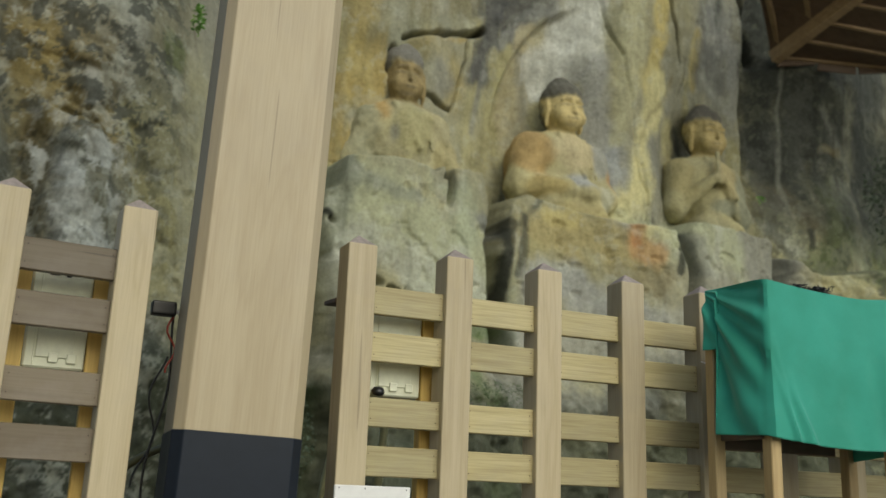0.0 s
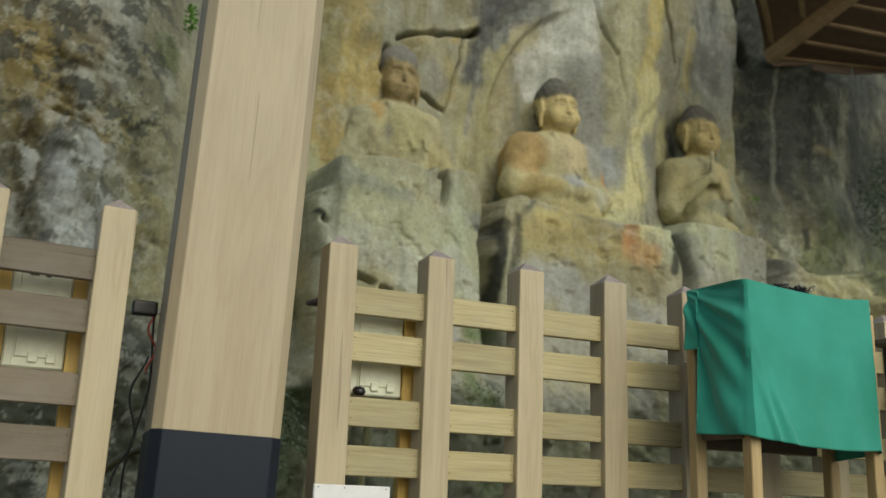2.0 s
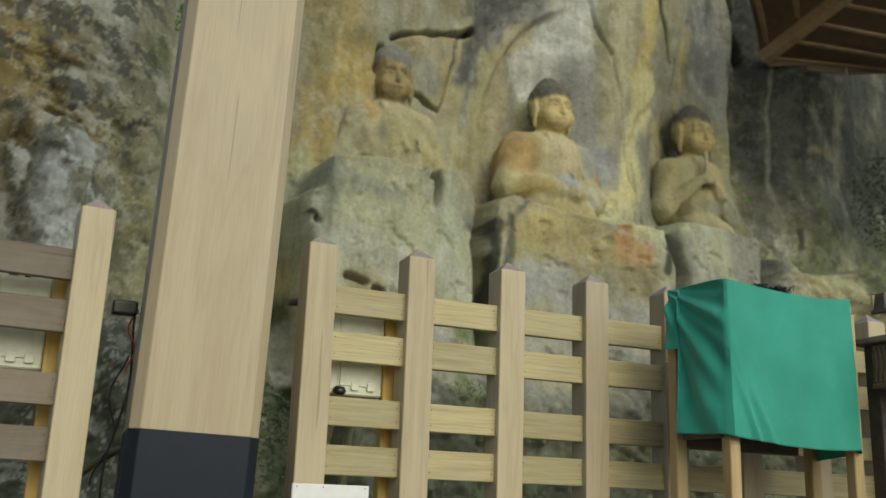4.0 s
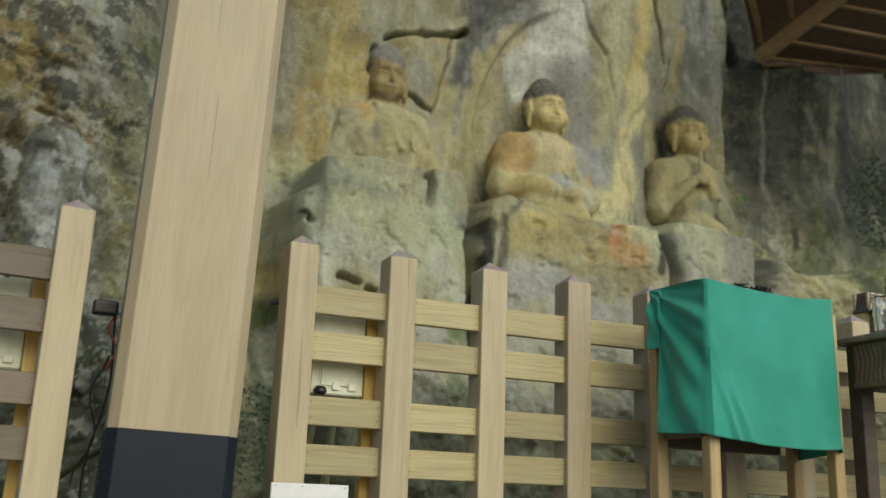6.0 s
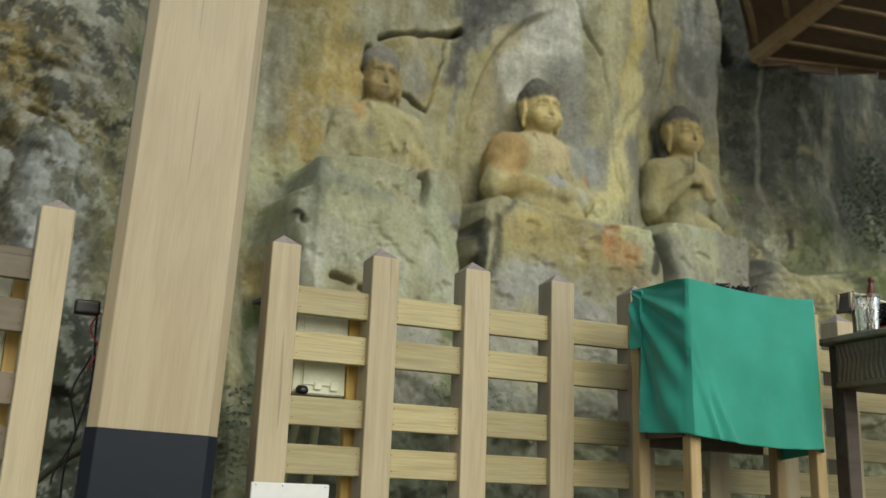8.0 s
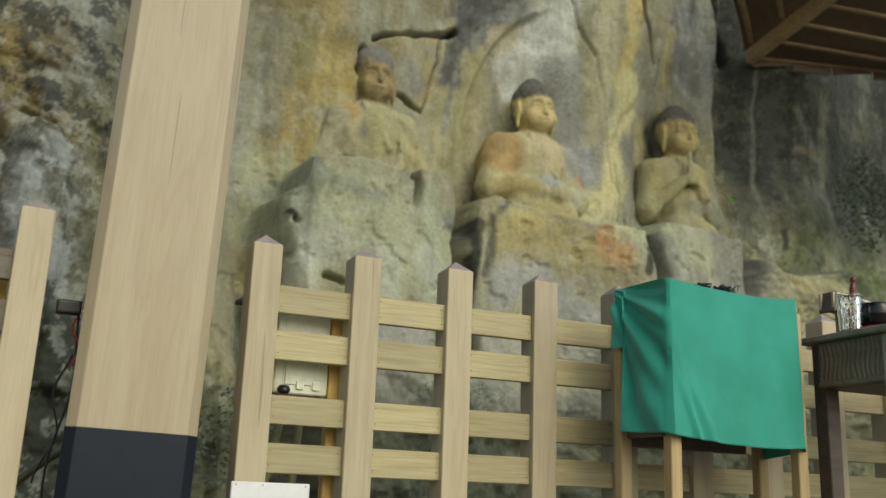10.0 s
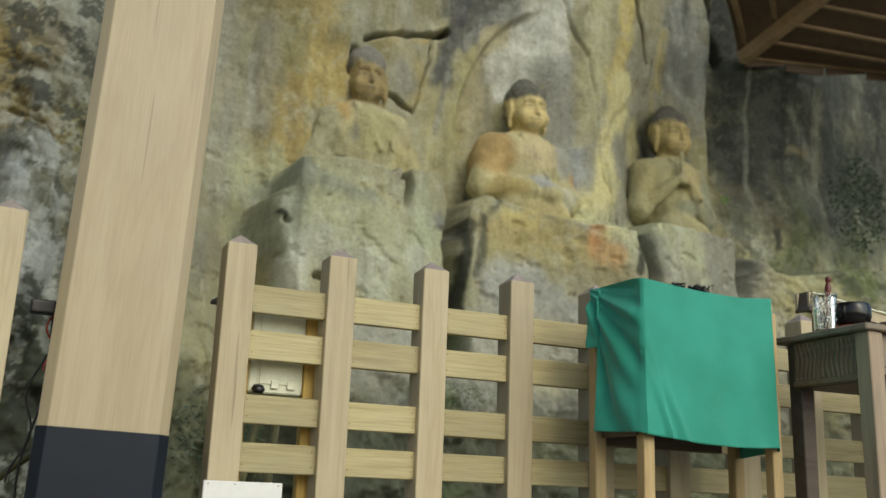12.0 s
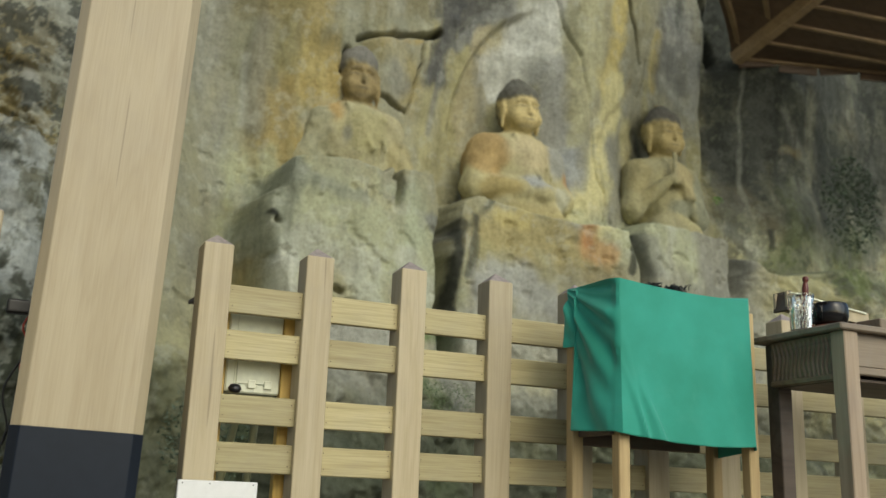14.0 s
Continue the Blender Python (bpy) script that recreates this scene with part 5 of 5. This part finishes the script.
part("support", block(0.03, 0.012, 0.13, 0.002, True), WOOD_POST, notice, at=pose(0.06, 0.012, 0))
part("support", block(0.03, 0.012, 0.13, 0.002, True), WOOD_POST, notice, at=pose(0.22, 0.012, 0))
for x, w in ((-0.055, 0.022), (-0.02, 0.03), (0.03, 0.02), (0.06, 0.03)):
    part("lettering", block(w, 0.003, 0.012, 0.001), DARK_INK, face, "dark unreadable lettering", at=pose(x, -0.0065, 0.040))
for x in (-0.125, -0.03, 0.125):
    part("pin", block(0.004, 0.003, 0.004, 0.001), METAL_BASE, face, at=pose(x, -0.0065, 0.100))

# ---- lamp sensor and its wires on the pillar ----
sensor = thing("sensor_box", "small black plastic sensor on a metal bracket behind the pillar", "sensor", pose(-0.655, 0.27, 0.928))
part("housing", block(0.088, 0.05, 0.052, 0.010, False, 3), BLACK, sensor)
part("bracket", block(0.05, 0.012, 0.014, 0.002), plain("dull_steel", (0.35, 0.35, 0.36), 0.4, 0.9), sensor, at=pose(0.055, 0, -0.008))
wire = part("power_cable", tube(sag((-0.615, 0.285, 0.91), (-0.655, 0.30, 0.02), 0.0, 22, 0.10), 0.0045), CABLE)
tagged(wire, "thin black cable hanging down beside the pillar", "cable")
wire = part("power_cable", tube(sag((-0.612, 0.275, 0.92), (-0.625, 0.285, 0.70), 0.0, 12, -0.10), 0.004), CABLE_RED)
tagged(wire, "short red wire looped under the sensor", "cable")
wire = part("power_cable", tube(sag((-0.62, 0.29, 0.76), (-0.70, 0.31, 0.30), 0.0, 18, -0.14), 0.004), CABLE)
tagged(wire, "loose black cable looping beside the pillar", "cable")
HOSE = plain("olive_hose", (0.13, 0.125, 0.055), 0.5)
for pts, lab in (([(-1.15, 0.9, 0.012), (-0.85, 0.9, 0.20), (-0.6, 0.80, 0.42), (-0.42, 0.36, 0.50)], "olive garden hose lying in a loose curve"), ([(-0.36, 0.36, 0.50), (-0.18, 0.6, 0.30), (-0.05, 0.75, 0.20), (0.25, 0.85, 0.012)], "olive garden hose curving behind the pillar")):
    dense = []
    for i in range(31):
        f = i / 30 * 3
        k = min(2, int(f))
        g = f - k
        P0, P1, P2, P3 = [Vector(pts[min(3, max(0, k + d))]) for d in (-1, 0, 1, 2)]
        dense.append(0.5 * ((2 * P1) + (P2 - P0) * g + (2 * P0 - 5 * P1 + 4 * P2 - P3) * g * g + (3 * P1 - P0 - 3 * P2 + P3) * g ** 3))
    hose = part("hose", tube(dense, 0.016, 10), HOSE, smooth=True)
    tagged(hose, lab, "hose", "garden hoses")
tie = part("tie_wire", tube(sag((1.535, -0.012, 0.90), (1.66, -0.012, 0.915), 0.012, 14), 0.0022, 6), WHITE)
tagged(tie, "thin white wire tied round a fence post", "wire")


# ---- corner of the neighbouring shelter's roof ----
def shelter_roof():
    C, u, w = Vector((8.87, 7.17, 6.92)), Vector((0.916, -0.40, 0)), Vector((-0.766, -0.643, 0))
    up = Vector((0, 0, 1))
    r = thing("shelter_roof", "red-brown timber shelter roof corner seen from beneath with curved rafters", "roof")
    hip, far = (u + w) * 1.0 + up * 0.30, 3.2

    def under(a, k, s):
        """A place on the underside: k metres up the hip, then s metres out along one side."""
        if a == w:
            return C + hip * k + a * s + up * (0.10 + 0.42 * (1 - math.exp(-s / 0.45)))
        return C + hip * k + a * s + up * (0.10 - 0.06 * s - 0.11 * s * min(1, k / 0.6))

    for a in (u, w):
        bm = bmesh.new()
        grid = [[bm.verts.new(under(a, 3.4 * i / 12, far * j / 14)) for j in range(15)] for i in range(13)]
        for i in range(12):
            for j in range(14):
                bm.faces.new((grid[i][j], grid[i + 1][j], grid[i + 1][j + 1], grid[i][j + 1]))
        bmesh.ops.recalc_face_normals(bm, faces=bm.faces)
        ob = part("boarding", bm, WOOD_ROOF, r)
        sol = ob.modifiers.new("thickness", "SOLIDIFY")
        sol.thickness = 0.04
    beam = block(0.17, 3.6, 0.20, 0.01)
    part("hip_beam", beam, WOOD_RAFTER, r, at=Matrix.Translation(C + hip * 1.68 + up * 0.02) @ hip.to_track_quat("Y", "Z").to_matrix().to_4x4())
    for a, gap, rad in ((u, 0.40, 0.035), (w, 0.55, 0.05)):
        for k in range(0, 8):
            pts = [under(a, 0.03 + gap * k, far * j / 16) - up * 0.05 + (u * 0.10 if a == w else up * 0) for j in range(17)]
            part("rafter", tube(pts, rad, 4), WOOD_RAFTER, r)
    for s0 in (0.5, 1.0, 1.5, 2.0, 2.5, 3.0):
        part("batten", tube([under(u, 3.4 * k / 8, s0) - up * 0.02 for k in range(9)], 0.022, 4), WOOD_RAFTER, r)
    for k in range(5):
        s0 = 0.12 + 0.62 * k
        bm = block(0.58, 0.03, 0.16, 0.005)
        m = u.to_track_quat("X", "Z").to_matrix().to_4x4()
        part("eave_board", bm, WOOD_ROOF, r, at=Matrix.Translation(C + u * (s0 + 0.25) + up * (0.02 - 0.06 * s0 - 0.05 * (k % 2))) @ m @ pose(0, 0, 0, 0, 4 if k % 2 else -5, 0))


shelter_roof()


# ---- ferns and creepers rooted in the rock ----
def leaf_material(name, a, b):
    m, t, bs = material(name)
    info = t.nodes.new("ShaderNodeNewGeometry")
    t.links.new(ramp(t, info.outputs["Random Per Island"], [(0.0, a), (1.0, b)]), bs.inputs["Base Color"])
    bs.inputs["Roughness"].default_value = 0.55
    bs.inputs["Transmission Weight"].default_value = 0.0
    return m


def leaf_clump(name, label, centre, size, n, leaf, mat, seed):
    rng = random.Random(seed)
    bm = bmesh.new()
    for _ in range(n):
        while True:
            q = Vector((rng.uniform(-1, 1), rng.uniform(-1, 0.4), rng.uniform(-1, 1)))
            if q.length < 1:
                break
        p = Vector(centre) + Vector((q.x * size[0], q.y * size[1], q.z * size[2]))
        s = leaf * rng.uniform(0.6, 1.3)
        m = Matrix.Translation(p) @ Euler((rng.uniform(-0.9, 0.9), rng.uniform(-0.9, 0.9), rng.uniform(0, 6.3))).to_matrix().to_4x4()
        vs = [bm.verts.new(m @ Vector(c)) for c in ((0, -s, 0), (s * 0.42, -s * 0.2, s * 0.1), (s * 0.30, s * 0.5, s * 0.06), (0, s, -s * 0.12), (-s * 0.30, s * 0.5, s * 0.06), (-s * 0.42, -s * 0.2, s * 0.1))]
        mid = bm.verts.new(m @ Vector((0, 0, -s * 0.05)))
        for k in range(6):
            bm.faces.new((vs[k], vs[(k + 1) % 6], mid))
    return tagged(part(name, bm, mat), label, "plant", kind="stuff")


FRESH = leaf_material("fresh_green_leaf", (0.07, 0.20, 0.02), (0.16, 0.34, 0.05))
DULL = leaf_material("dark_green_leaf", (0.015, 0.035, 0.015), (0.10, 0.14, 0.09))
MID = leaf_material("mid_green_leaf", (0.035, 0.07, 0.02), (0.10, 0.16, 0.05))
leaf_clump("fern", "bright green fern sprig rooted in a rock crack", (0.06, 5.0, 4.42), (0.06, 0.10, 0.16), 90, 0.028, FRESH, 1)
leaf_clump("creeper", "dark small-leaved creeper hanging on the rock", (10.1, 6.25, 4.6), (0.55, 0.25, 0.75), 1500, 0.03, DULL, 2)
leaf_clump("fern", "tiny green fern on the praying figure's sleeve", (7.85, 6.45, 4.35), (0.10, 0.05, 0.06), 40, 0.02, FRESH, 3)
leaf_clump("moss", "low moss and weeds at the foot of the cliff", (3.1, 4.78, 1.25), (0.5, 0.08, 0.14), 900, 0.012, MID, 5)
leaf_clump("moss", "dark moss and weeds low on the rock", (0.95, 4.7, 0.75), (0.4, 0.12, 0.45), 900, 0.022, DULL, 6)
